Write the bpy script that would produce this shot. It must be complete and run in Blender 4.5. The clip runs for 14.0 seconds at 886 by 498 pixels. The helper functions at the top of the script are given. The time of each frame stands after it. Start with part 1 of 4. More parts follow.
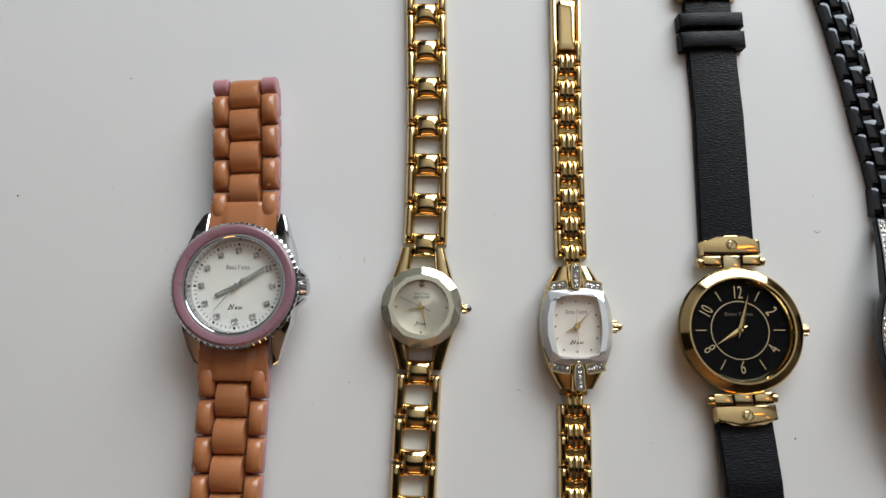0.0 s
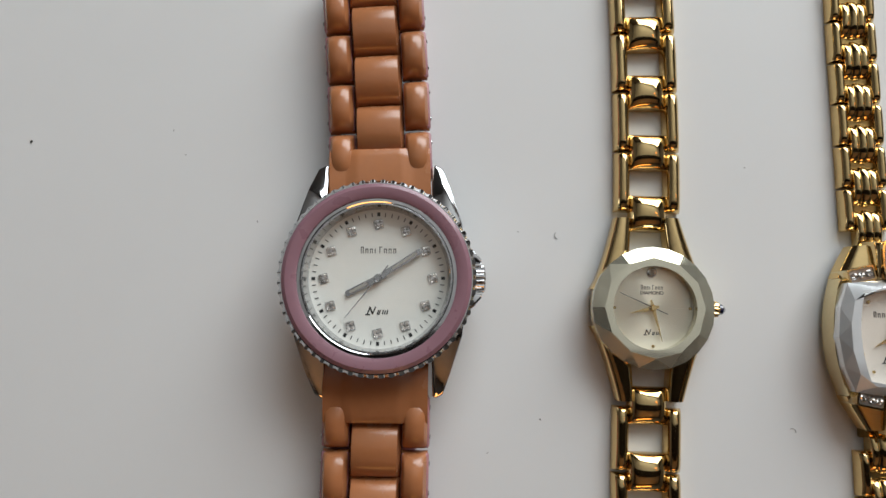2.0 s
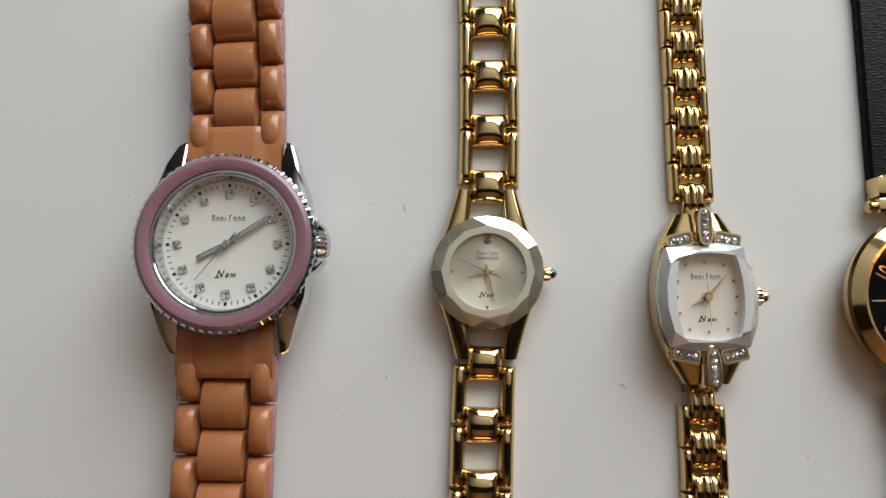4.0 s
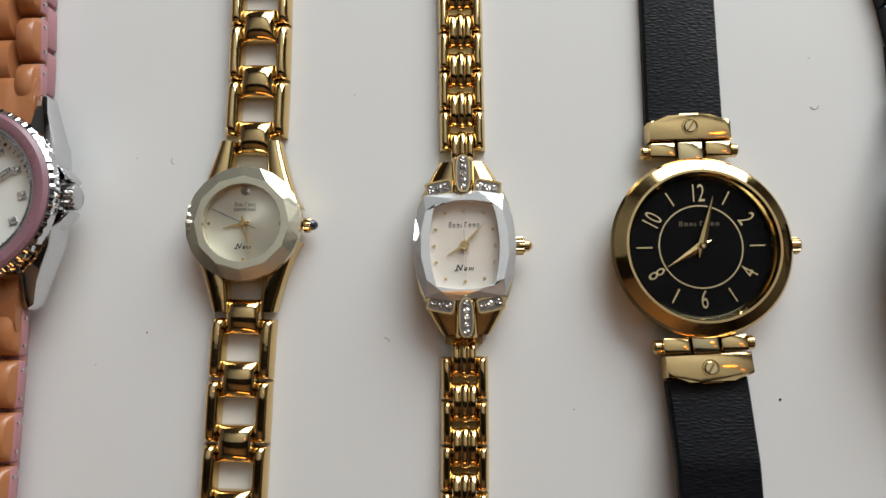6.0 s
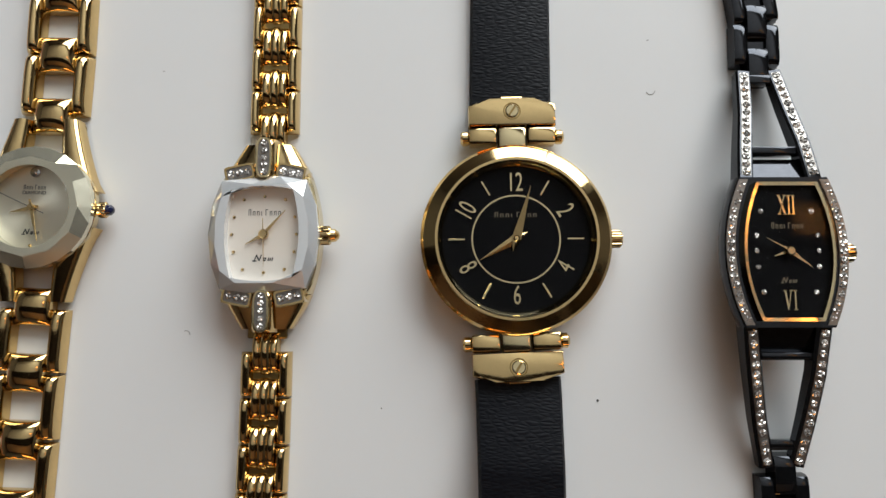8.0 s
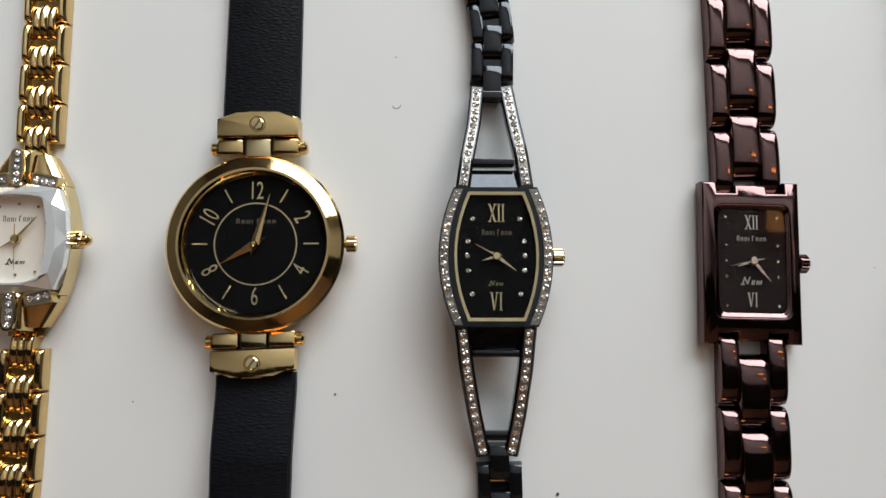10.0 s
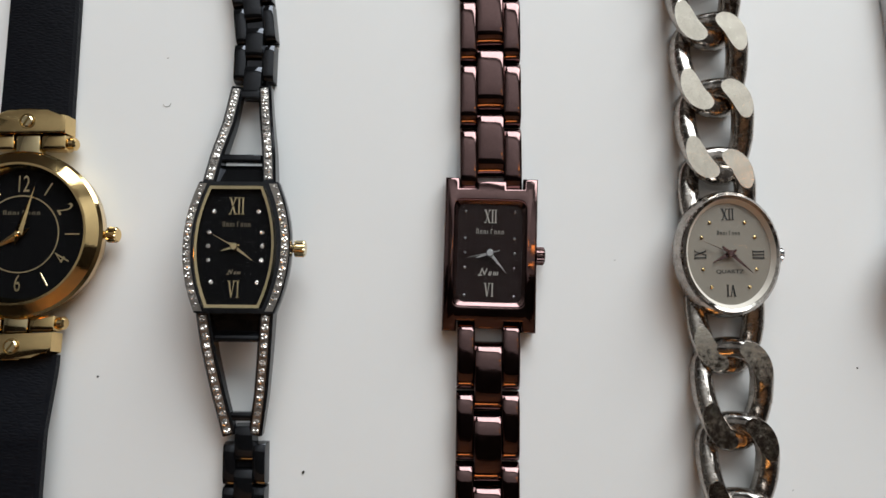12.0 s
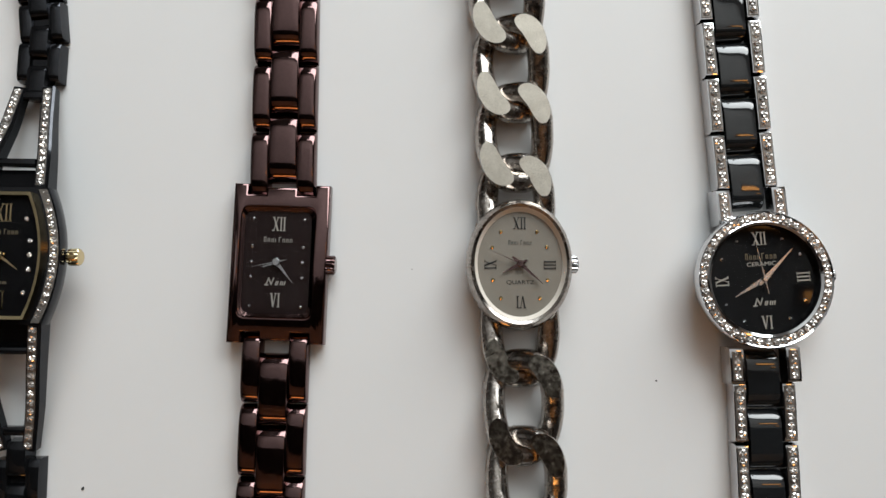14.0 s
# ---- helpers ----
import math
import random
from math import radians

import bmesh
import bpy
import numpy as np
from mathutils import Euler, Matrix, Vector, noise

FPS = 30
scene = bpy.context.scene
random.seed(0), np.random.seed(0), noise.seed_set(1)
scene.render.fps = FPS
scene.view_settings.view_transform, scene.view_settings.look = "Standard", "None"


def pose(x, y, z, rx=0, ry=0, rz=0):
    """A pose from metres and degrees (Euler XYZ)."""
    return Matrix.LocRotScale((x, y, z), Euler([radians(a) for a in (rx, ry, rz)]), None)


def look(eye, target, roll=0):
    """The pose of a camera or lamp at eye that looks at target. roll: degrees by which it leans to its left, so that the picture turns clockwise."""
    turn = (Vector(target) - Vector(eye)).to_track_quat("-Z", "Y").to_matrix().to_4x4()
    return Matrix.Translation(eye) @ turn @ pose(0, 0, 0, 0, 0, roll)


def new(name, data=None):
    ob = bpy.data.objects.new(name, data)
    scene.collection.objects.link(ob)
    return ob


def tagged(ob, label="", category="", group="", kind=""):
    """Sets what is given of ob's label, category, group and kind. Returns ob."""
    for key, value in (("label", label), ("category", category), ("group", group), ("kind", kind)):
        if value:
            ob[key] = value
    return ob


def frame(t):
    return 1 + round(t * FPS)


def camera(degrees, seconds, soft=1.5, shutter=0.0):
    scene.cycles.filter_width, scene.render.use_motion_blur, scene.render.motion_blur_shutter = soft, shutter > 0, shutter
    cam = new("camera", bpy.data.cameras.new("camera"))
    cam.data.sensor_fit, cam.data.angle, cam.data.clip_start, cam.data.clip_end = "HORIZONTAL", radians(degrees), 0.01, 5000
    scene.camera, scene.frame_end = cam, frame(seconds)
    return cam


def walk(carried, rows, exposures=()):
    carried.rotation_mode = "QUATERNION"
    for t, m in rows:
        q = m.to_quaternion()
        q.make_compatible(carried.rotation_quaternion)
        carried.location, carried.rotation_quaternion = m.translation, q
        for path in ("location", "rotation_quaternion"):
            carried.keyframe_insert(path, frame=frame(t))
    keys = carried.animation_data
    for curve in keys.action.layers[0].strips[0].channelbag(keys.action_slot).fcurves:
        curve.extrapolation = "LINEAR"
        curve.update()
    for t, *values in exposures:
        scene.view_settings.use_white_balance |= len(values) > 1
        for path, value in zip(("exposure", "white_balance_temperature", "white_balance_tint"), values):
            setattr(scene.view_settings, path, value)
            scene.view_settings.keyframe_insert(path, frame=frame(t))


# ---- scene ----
cam = camera(68.31, 14.0, soft=1.5)
PATH = [
    (0, (0.00771, -0.01668, 0.19544), (-0.0182, 0.3369, -1.7729), -0.62),
    (0.5, (-0.01634, -0.01429, 0.16737), (-0.0473, 0.3191, -1.8044), -1.78),
    (1, (-0.03244, -0.02513, 0.14870), (-0.0860, 0.2641, -1.8295), -7.05),
    (1.5, (-0.03862, -0.01861, 0.13814), (-0.0709, 0.2369, -1.8452), -3.86),
    (2, (-0.04045, -0.00550, 0.13146), (-0.0488, 0.2227, -1.8555), 1.22),
    (2.2, (-0.04273, -0.00272, 0.13353), (-0.0355, 0.2223, -1.8538), 5.19),
    (4.3, (-0.00085, -0.01483, 0.14039), (-0.0199, 0.2579, -1.8408), -1.16),
    (4.5, (0.00399, -0.01273, 0.13971), (-0.0188, 0.2454, -1.8434), -2.37),
    (5, (0.01701, -0.01333, 0.13893), (-0.0193, 0.2521, -1.8430), -5.29),
    (5.5, (0.02992, -0.01431, 0.13905), (-0.0106, 0.2524, -1.8427), -6.22),
    (6, (0.04335, -0.02107, 0.13582), (0.0040, 0.2434, -1.8462), -6.02),
    (6.5, (0.04438, -0.02074, 0.13616), (0.0240, 0.2175, -1.8495), -2.29),
    (7, (0.06007, -0.03124, 0.12257), (0.0382, 0.1940, -1.8646), -2.67),
    (7.5, (0.06823, -0.02300, 0.12713), (0.0608, 0.1956, -1.8609), 1.11),
    (8, (0.07972, -0.01666, 0.12826), (0.0640, 0.1930, -1.8607), -1.09),
    (8.5, (0.09160, -0.01509, 0.12969), (0.0874, 0.2000, -1.8587), 2.18),
    (8.7, (0.09660, -0.01654, 0.13024), (0.0981, 0.1913, -1.8589), 3.68),
    (10.8, (0.15041, -0.01141, 0.14003), (0.1471, 0.1791, -1.8509), 2.36),
    (11, (0.15519, -0.01372, 0.13985), (0.1529, 0.1654, -1.8521), 2.74),
    (11.5, (0.17152, -0.01080, 0.14388), (0.1544, 0.1736, -1.8475), -1.73),
    (12, (0.18583, -0.01160, 0.14467), (0.1585, 0.1764, -1.8463), -4.61),
    (12.5, (0.19651, -0.01083, 0.14456), (0.2116, 0.1608, -1.8480), 8.77),
    (13, (0.21086, -0.01005, 0.14658), (0.2259, 0.1628, -1.8459), 8.79),
    (13.5, (0.22529, -0.00808, 0.14505), (0.2365, 0.1711, -1.8469), 7.35),
    (14, (0.22780, -0.00511, 0.14046), (0.2355, 0.1643, -1.8523), 6.45),
]
walk(cam, [(t, look(eye, target, roll)) for t, eye, target, roll in PATH],
     exposures=[(0.0, -0.03, 6400, 10), (1.5, -0.09, 6420, 10), (4.5, -0.09, 6650, 10), (5.5, -0.05, 6650, 10), (7.0, 0.0, 6430, 10), (8.5, 0.02, 6500, 10), (11.0, 0.10, 6480, 10), (12.0, 0.13, 6470, 10), (14.0, 0.09, 6550, 10)])

# ---- world and light ----
world = bpy.data.worlds.new("sky")
scene.world = world
world.use_nodes = True
wn = world.node_tree.nodes
sky = wn.new("ShaderNodeTexSky")
sky.sky_type, sky.sun_disc, sky.sun_elevation, sky.sun_rotation = "NISHITA", False, radians(32), radians(40)
wn["Background"].inputs[1].default_value = 0.12
world.node_tree.links.new(sky.outputs[0], wn["Background"].inputs[0])


def area_lamp(name, m, sx, sy, watts, color):
    data = bpy.data.lights.new(name, "AREA")
    data.shape, data.size, data.size_y, data.energy, data.color = "RECTANGLE", sx, sy, watts, color
    ob = new(name, data)
    ob.matrix_basis = m
    return ob


# daylight in the window's opening
area_lamp("window_light", look((0.68, 1.74, 1.0), (0.05, 0.0, 0.0)), 2.0, 1.35, 67.0, (0.92, 0.985, 1.0))

# ---- materials ----


def principled(name, color, metallic=0.0, rough=0.4, vary=0.0, scale=300.0, bump=0.0, bump_scale=900.0, rough_vary=0.0, spec=0.5, coat=0.0, second=None, random_vary=0.0):
    """A node material: base colour with two scales of noise, roughness wear and fine relief."""
    mat = bpy.data.materials.new(name)
    mat.use_nodes = True
    nt = mat.node_tree
    b = nt.nodes["Principled BSDF"]
    b.inputs["Base Color"].default_value = (*color, 1)
    b.inputs["Metallic"].default_value, b.inputs["Roughness"].default_value = metallic, rough
    b.inputs["Specular IOR Level"].default_value = spec
    b.inputs["Coat Weight"].default_value, b.inputs["Coat Roughness"].default_value = coat, 0.05
    tc = nt.nodes.new("ShaderNodeTexCoord")

    def noise_at(s, detail=3.0):
        n = nt.nodes.new("ShaderNodeTexNoise")
        n.inputs["Scale"].default_value, n.inputs["Detail"].default_value = s, detail
        nt.links.new(tc.outputs["Object"], n.inputs["Vector"])
        return n

    if vary or second:
        n1, n2 = noise_at(scale), noise_at(scale * 6.3, 4)
        add = nt.nodes.new("ShaderNodeMath")
        add.operation = "ADD"
        nt.links.new(n1.outputs[0], add.inputs[0])
        nt.links.new(n2.outputs[0], add.inputs[1])
        ramp = nt.nodes.new("ShaderNodeMapRange")
        ramp.inputs["From Min"].default_value, ramp.inputs["From Max"].default_value = 0.45, 1.55
        nt.links.new(add.outputs[0], ramp.inputs["Value"])
        mix = nt.nodes.new("ShaderNodeMix")
        mix.data_type = "RGBA"
        other = second or tuple(c * (1 - vary) for c in color)
        mix.inputs["A"].default_value, mix.inputs["B"].default_value = (*color, 1), (*other, 1)
        nt.links.new(ramp.outputs[0], mix.inputs["Factor"])
        out = mix.outputs["Result"]
        if random_vary:
            info = nt.nodes.new("ShaderNodeObjectInfo")
            hsv = nt.nodes.new("ShaderNodeHueSaturation")
            mr = nt.nodes.new("ShaderNodeMapRange")
            mr.inputs["To Min"].default_value, mr.inputs["To Max"].default_value = 1 - random_vary, 1 + random_vary
            nt.links.new(info.outputs["Random"], mr.inputs["Value"])
            nt.links.new(mr.outputs[0], hsv.inputs["Value"])
            nt.links.new(out, hsv.inputs["Color"])
            out = hsv.outputs[0]
        nt.links.new(out, b.inputs["Base Color"])
    if rough_vary:
        n3 = noise_at(scale * 2.1, 5)
        mr = nt.nodes.new("ShaderNodeMapRange")
        mr.inputs["From Min"].default_value, mr.inputs["From Max"].default_value = 0.3, 0.7
        mr.inputs["To Min"].default_value, mr.inputs["To Max"].default_value = max(0.01, rough - rough_vary), rough + rough_vary
        nt.links.new(n3.outputs[0], mr.inputs["Value"])
        nt.links.new(mr.outputs[0], b.inputs["Roughness"])
    if bump:
        n4 = noise_at(bump_scale, 4)
        bp = nt.nodes.new("ShaderNodeBump")
        bp.inputs["Strength"].default_value, bp.inputs["Distance"].default_value = bump, 0.0002
        nt.links.new(n4.outputs[0], bp.inputs["Height"])
        nt.links.new(bp.outputs[0], b.inputs["Normal"])
    return mat


def clear_glass(name, tint=(1, 1, 1), ior=1.45):
    """Thin glass: clear, with Fresnel gloss."""
    mat = bpy.data.materials.new(name)
    mat.use_nodes = True
    nt = mat.node_tree
    nt.nodes.remove(nt.nodes["Principled BSDF"])
    tr, gl, fr, mx = (nt.nodes.new(n) for n in ("ShaderNodeBsdfTransparent", "ShaderNodeBsdfGlossy", "ShaderNodeFresnel", "ShaderNodeMixShader"))
    tr.inputs[0].default_value = (*tint, 1)
    gl.inputs["Roughness"].default_value = 0.02
    fr.inputs["IOR"].default_value = ior
    nt.links.new(fr.outputs[0], mx.inputs[0])
    nt.links.new(tr.outputs[0], mx.inputs[1])
    nt.links.new(gl.outputs[0], mx.inputs[2])
    nt.links.new(mx.outputs[0], nt.nodes["Material Output"].inputs[0])
    return mat


def leather_material():
    mat = principled("black_leather", (0.0045, 0.005, 0.0075), 0, 0.44, vary=0.4, scale=250, rough_vary=0.08, spec=0.15)
    nt = mat.node_tree
    tc = nt.nodes.new("ShaderNodeTexCoord")
    mp = nt.nodes.new("ShaderNodeMapping")
    mp.inputs["Scale"].default_value = (0.55, 1.5, 1.0)
    vo = nt.nodes.new("ShaderNodeTexVoronoi")
    vo.feature = "DISTANCE_TO_EDGE"
    vo.inputs["Scale"].default_value = 950
    bp = nt.nodes.new("ShaderNodeBump")
    bp.inputs["Strength"].default_value, bp.inputs["Distance"].default_value = 0.55, 0.00025
    nt.links.new(tc.outputs["Object"], mp.inputs[0])
    nt.links.new(mp.outputs[0], vo.inputs["Vector"])
    nt.links.new(vo.outputs[0], bp.inputs["Height"])
    nt.links.new(bp.outputs[0], nt.nodes["Principled BSDF"].inputs["Normal"])
    return mat


def sunray_material(name, color, rough=0.3):
    """A brushed sunburst dial: metal whose fine brush marks run out from the centre."""
    mat = principled(name, color, 0.9, rough)
    nt = mat.node_tree
    tan = nt.nodes.new("ShaderNodeTangent")
    tan.direction_type, tan.axis = "RADIAL", "Z"
    bs = nt.nodes["Principled BSDF"]
    bs.inputs["Anisotropic"].default_value, bs.inputs["Anisotropic Rotation"].default_value = 0.85, 0.25
    nt.links.new(tan.outputs[0], bs.inputs["Tangent"])
    tc = nt.nodes.new("ShaderNodeTexCoord")
    gr = nt.nodes.new("ShaderNodeTexGradient")
    gr.gradient_type = "RADIAL"
    mul = nt.nodes.new("ShaderNodeMath")
    mul.operation = "MULTIPLY"
    mul.inputs[1].default_value = 180
    no = nt.nodes.new("ShaderNodeTexNoise")
    no.noise_dimensions = "1D"
    no.inputs["Scale"].default_value = 1.0
    bp = nt.nodes.new("ShaderNodeBump")
    bp.inputs["Strength"].default_value, bp.inputs["Distance"].default_value = 0.35, 0.0001
    nt.links.new(tc.outputs["Object"], gr.inputs[0])
    nt.links.new(gr.outputs[1], mul.inputs[0])
    nt.links.new(mul.outputs[0], no.inputs["W"])
    nt.links.new(no.outputs[0], bp.inputs["Height"])
    nt.links.new(bp.outputs[0], nt.nodes["Principled BSDF"].inputs["Normal"])
    return mat


M_TABLE = principled("white_lacquer", (0.72, 0.72, 0.715), 0, 0.34, vary=0.012, scale=30, bump=0.012, bump_scale=400, spec=0.24)
M_WALL = principled("wall_paint", (0.15, 0.142, 0.135), 0, 0.8, vary=0.05, scale=3, bump=0.2, bump_scale=60)
M_CEILING = principled("ceiling_paint", (0.82, 0.81, 0.80), 0, 0.85, vary=0.04, scale=2)
M_DARK = principled("dark_brown_matt", (0.022, 0.016, 0.014), 0, 0.7, vary=0.25, scale=3)
M_FLOOR = principled("brown_floor", (0.16, 0.09, 0.05), 0, 0.5, vary=0.3, scale=4)
M_GOLD = principled("polished_gold", (0.78, 0.565, 0.27), 1, 0.085, vary=0.14, scale=220, rough_vary=0.045, bump=0.05, bump_scale=700)
M_GOLD_PALE = principled("pale_gold", (0.78, 0.64, 0.375), 1, 0.10, vary=0.12, scale=220, rough_vary=0.06)
# gold for parts between links and in slots, with recess shade put into its colour
M_GOLD_DARK = principled("recess_shaded_gold", (0.36, 0.24, 0.09), 1, 0.35, vary=0.3, scale=300)
M_CHROME = principled("chrome", (0.66, 0.66, 0.67), 1, 0.07, vary=0.12, scale=250, rough_vary=0.05, bump=0.05, bump_scale=600)
M_STEEL = principled("steel", (0.62, 0.62, 0.63), 1, 0.24, vary=0.15, scale=250, rough_vary=0.08)
M_SILVER = principled("tarnished_silver", (0.62, 0.58, 0.535), 1, 0.20, scale=330, second=(0.17, 0.135, 0.115), rough_vary=0.15, bump=0.05, bump_scale=900, random_vary=0.08)
M_SILVER_FLAT = principled("cut_silver_face", (0.86, 0.81, 0.71), 1.0, 0.17, scale=420, second=(0.52, 0.47, 0.40), rough_vary=0.12, bump=0.02, bump_scale=1500, random_vary=0.1)
M_SALMON = principled("salmon_resin", (0.41, 0.158, 0.064), 0, 0.23, vary=0.16, scale=90, rough_vary=0.06, bump=0.04, bump_scale=500, random_vary=0.09)
M_ROSE = principled("rose_resin", (0.43, 0.20, 0.22), 0, 0.34, vary=0.12, scale=90, rough_vary=0.05)
M_MAUVE = principled("mauve_enamel", (0.27, 0.14, 0.17), 0, 0.3, vary=0.08, scale=150, rough_vary=0.05)
M_LEATHER = leather_material()
M_BLACK = principled("black_metal", (0.05, 0.052, 0.058), 0.9, 0.085, vary=0.3, scale=250, rough_vary=0.06)
M_CERAMIC = principled("black_ceramic", (0.012, 0.013, 0.014), 0, 0.06, vary=0.2, scale=250, coat=0.6)
M_BROWN = principled("brown_plated_metal", (0.17, 0.106, 0.103), 1, 0.08, vary=0.25, scale=250, rough_vary=0.06, bump=0.05, bump_scale=600)
M_DIAL_WHITE = principled("pearl_dial", (0.74, 0.73, 0.68), 0, 0.35, vary=0.05, scale=180)
M_DIAL_CREAM = principled("cream_dial", (0.68, 0.62, 0.55), 0, 0.4, vary=0.05, scale=180)
M_DIAL_SUN = sunray_material("champagne_sunray_dial", (0.82, 0.77, 0.64), 0.34)
M_DIAL_SILVER = principled("silver_dial", (0.21, 0.19, 0.158), 0, 0.4, vary=0.08, scale=200)
M_DIAL_BLACK = principled("black_dial", (0.004, 0.004, 0.0044), 0, 0.035, spec=0.2)
M_DIAL_MATT = principled("black_lacquer_dial", (0.0045, 0.0045, 0.005), 0, 0.05, spec=0.05)
M_DIAL_BROWN = principled("brown_dial", (0.013, 0.008, 0.0078), 0, 0.04, spec=0.15)
M_INK = principled("black_ink", (0.012, 0.012, 0.013), 0, 0.5, vary=0.2, scale=800)
M_PALE_INK = principled("pale_ink", (0.42, 0.40, 0.36), 0.3, 0.35, vary=0.1, scale=800)
M_BRONZE_INK = principled("bronze_ink", (0.22, 0.18, 0.12), 0.3, 0.4, vary=0.1, scale=800)
M_GEM = principled("cut_stone", (0.76, 0.72, 0.68), 0.76, 0.14, vary=0.3, scale=1400, random_vary=0.35)
M_GEM_SEAT = principled("gem_seat", (0.36, 0.33, 0.30), 0.75, 0.28, vary=0.5, scale=1500)
M_SAPPHIRE = principled("blue_stone", (0.01, 0.014, 0.05), 0, 0.06, vary=0.2, scale=500, coat=1.0)
M_CRYSTAL_GOLD = principled("bevelled_crystal_over_gold", (0.80, 0.76, 0.60), 0.8, 0.045, vary=0.06, scale=200)
M_CRYSTAL_WHITE = principled("bevelled_crystal_over_silver", (0.88, 0.89, 0.90), 0.6, 0.045, vary=0.05, scale=200)
M_GLASS = clear_glass("watch_glass", ior=1.3)
M_GLASS_COATED = clear_glass("coated_watch_glass", ior=1.08)
M_LINT = principled("lint", (0.04, 0.038, 0.035), 0, 0.9, vary=0.3, scale=2000)
M_LINT_PALE = principled("pale_lint", (0.45, 0.44, 0.43), 0, 0.9, vary=0.3, scale=2000)

# ---- helpers; shapes are given in millimetres ----
MM = 0.001
T, R, I4 = Matrix.Translation, Matrix.Rotation, Matrix.Identity(4)


def finish(bm, sharp=32):
    """Scale to metres, shade smooth with sharp edges; returns a mesh."""
    bmesh.ops.scale(bm, vec=(MM, MM, MM), verts=bm.verts)
    bmesh.ops.recalc_face_normals(bm, faces=bm.faces)
    lim = radians(sharp)
    for f in bm.faces:
        f.smooth = True
    for e in bm.edges:
        e.smooth = len(e.link_faces) == 2 and e.calc_face_angle(0) < lim
    me = bpy.data.meshes.new("shape")
    bm.to_mesh(me)
    bm.free()
    return me


def mmat(m):
    """A pose given in millimetres, in metres."""
    m = m.copy()
    m.translation = m.translation * MM
    return m


def put(name, me, material, parent, label="", m=I4):
    if not me.materials:
        me.materials.append(material)
    ob = new(name, me)
    ob.parent = parent
    ob.matrix_basis = mmat(m)
    if label:
        tagged(ob, label)
    return ob


def part(name, bm, material, parent, label="", m=I4, sharp=32):
    return put(name, finish(bm, sharp), material, parent, label, m)


def thing(name, x, y, label, category, group="", z=0.0):
    ob = new(name)
    ob.empty_display_size = 0.01
    ob.location = (x * MM, y * MM, z * MM)
    return tagged(ob, label, category, group)


def box(lx, ly, lz, bev=0.25, seg=2, at=(0, 0, 0)):
    bm = bmesh.new()
    bmesh.ops.create_cube(bm, size=1)
    bmesh.ops.scale(bm, vec=(lx, ly, lz), verts=bm.verts)
    if bev:
        bmesh.ops.bevel(bm, geom=bm.edges[:], offset=bev, segments=seg, profile=0.5, affect="EDGES")
    bmesh.ops.translate(bm, vec=at, verts=bm.verts)
    return bm


def lathe(profile, n=72, sx=1.0, sy=1.0, cap=True, wave=None):
    """Turn a profile of (radius, z) round z; wave(i) adds to the radius of the i-th column where the profile has a third value."""
    bm = bmesh.new()
    rings = []
    for p in profile:
        r, z, w = (*p, 0)[:3]
        ring = []
        for i in range(n):
            a = 2 * math.pi * i / n
            rr = r + (w * wave(i) if wave else 0)
            ring.append(bm.verts.new((rr * math.cos(a) * sx, rr * math.sin(a) * sy, z)))
        rings.append(ring)
    for a, b in zip(rings, rings[1:]):
        for i in range(n):
            bm.faces.new((a[i], a[(i + 1) % n], b[(i + 1) % n], b[i]))
    if cap:
        bm.faces.new(rings[0])
        bm.faces.new(rings[-1])
    return bm


def ring(profile, **kw):
    """A closed turned ring: the profile goes round its own section."""
    return lathe([*profile, profile[0]], cap=False, **kw)


def prism(pts, z0, z1, bev=0.0, seg=2):
    bm = bmesh.new()
    lo = [bm.verts.new((x, y, z0)) for x, y in pts]
    hi = [bm.verts.new((x, y, z1)) for x, y in pts]
    bm.faces.new(lo[::-1])
    top = bm.faces.new(hi)
    for i in range(len(pts)):
        j = (i + 1) % len(pts)
        bm.faces.new((lo[i], lo[j], hi[j], hi[i]))
    if bev:
        bmesh.ops.bevel(bm, geom=list(top.edges), offset=bev, segments=seg, profile=0.5, affect="EDGES")
    return bm


def frame_prism(outer, inner, z0, z1, z1i=None):
    """A frame between two outlines of equally many points; z1i: the height of its inner edge."""
    z1i = z1 if z1i is None else z1i
    bm = bmesh.new()
    loops = [[bm.verts.new((x, y, z)) for x, y in pts] for pts, z in ((outer, z0), (outer, z1), (inner, z1i), (inner, z0))]
    n = len(outer)
    for a, b in zip(loops, loops[1:] + loops[:1]):
        for i in range(n):
            bm.faces.new((a[i], a[(i + 1) % n], b[(i + 1) % n], b[i]))
    return bm


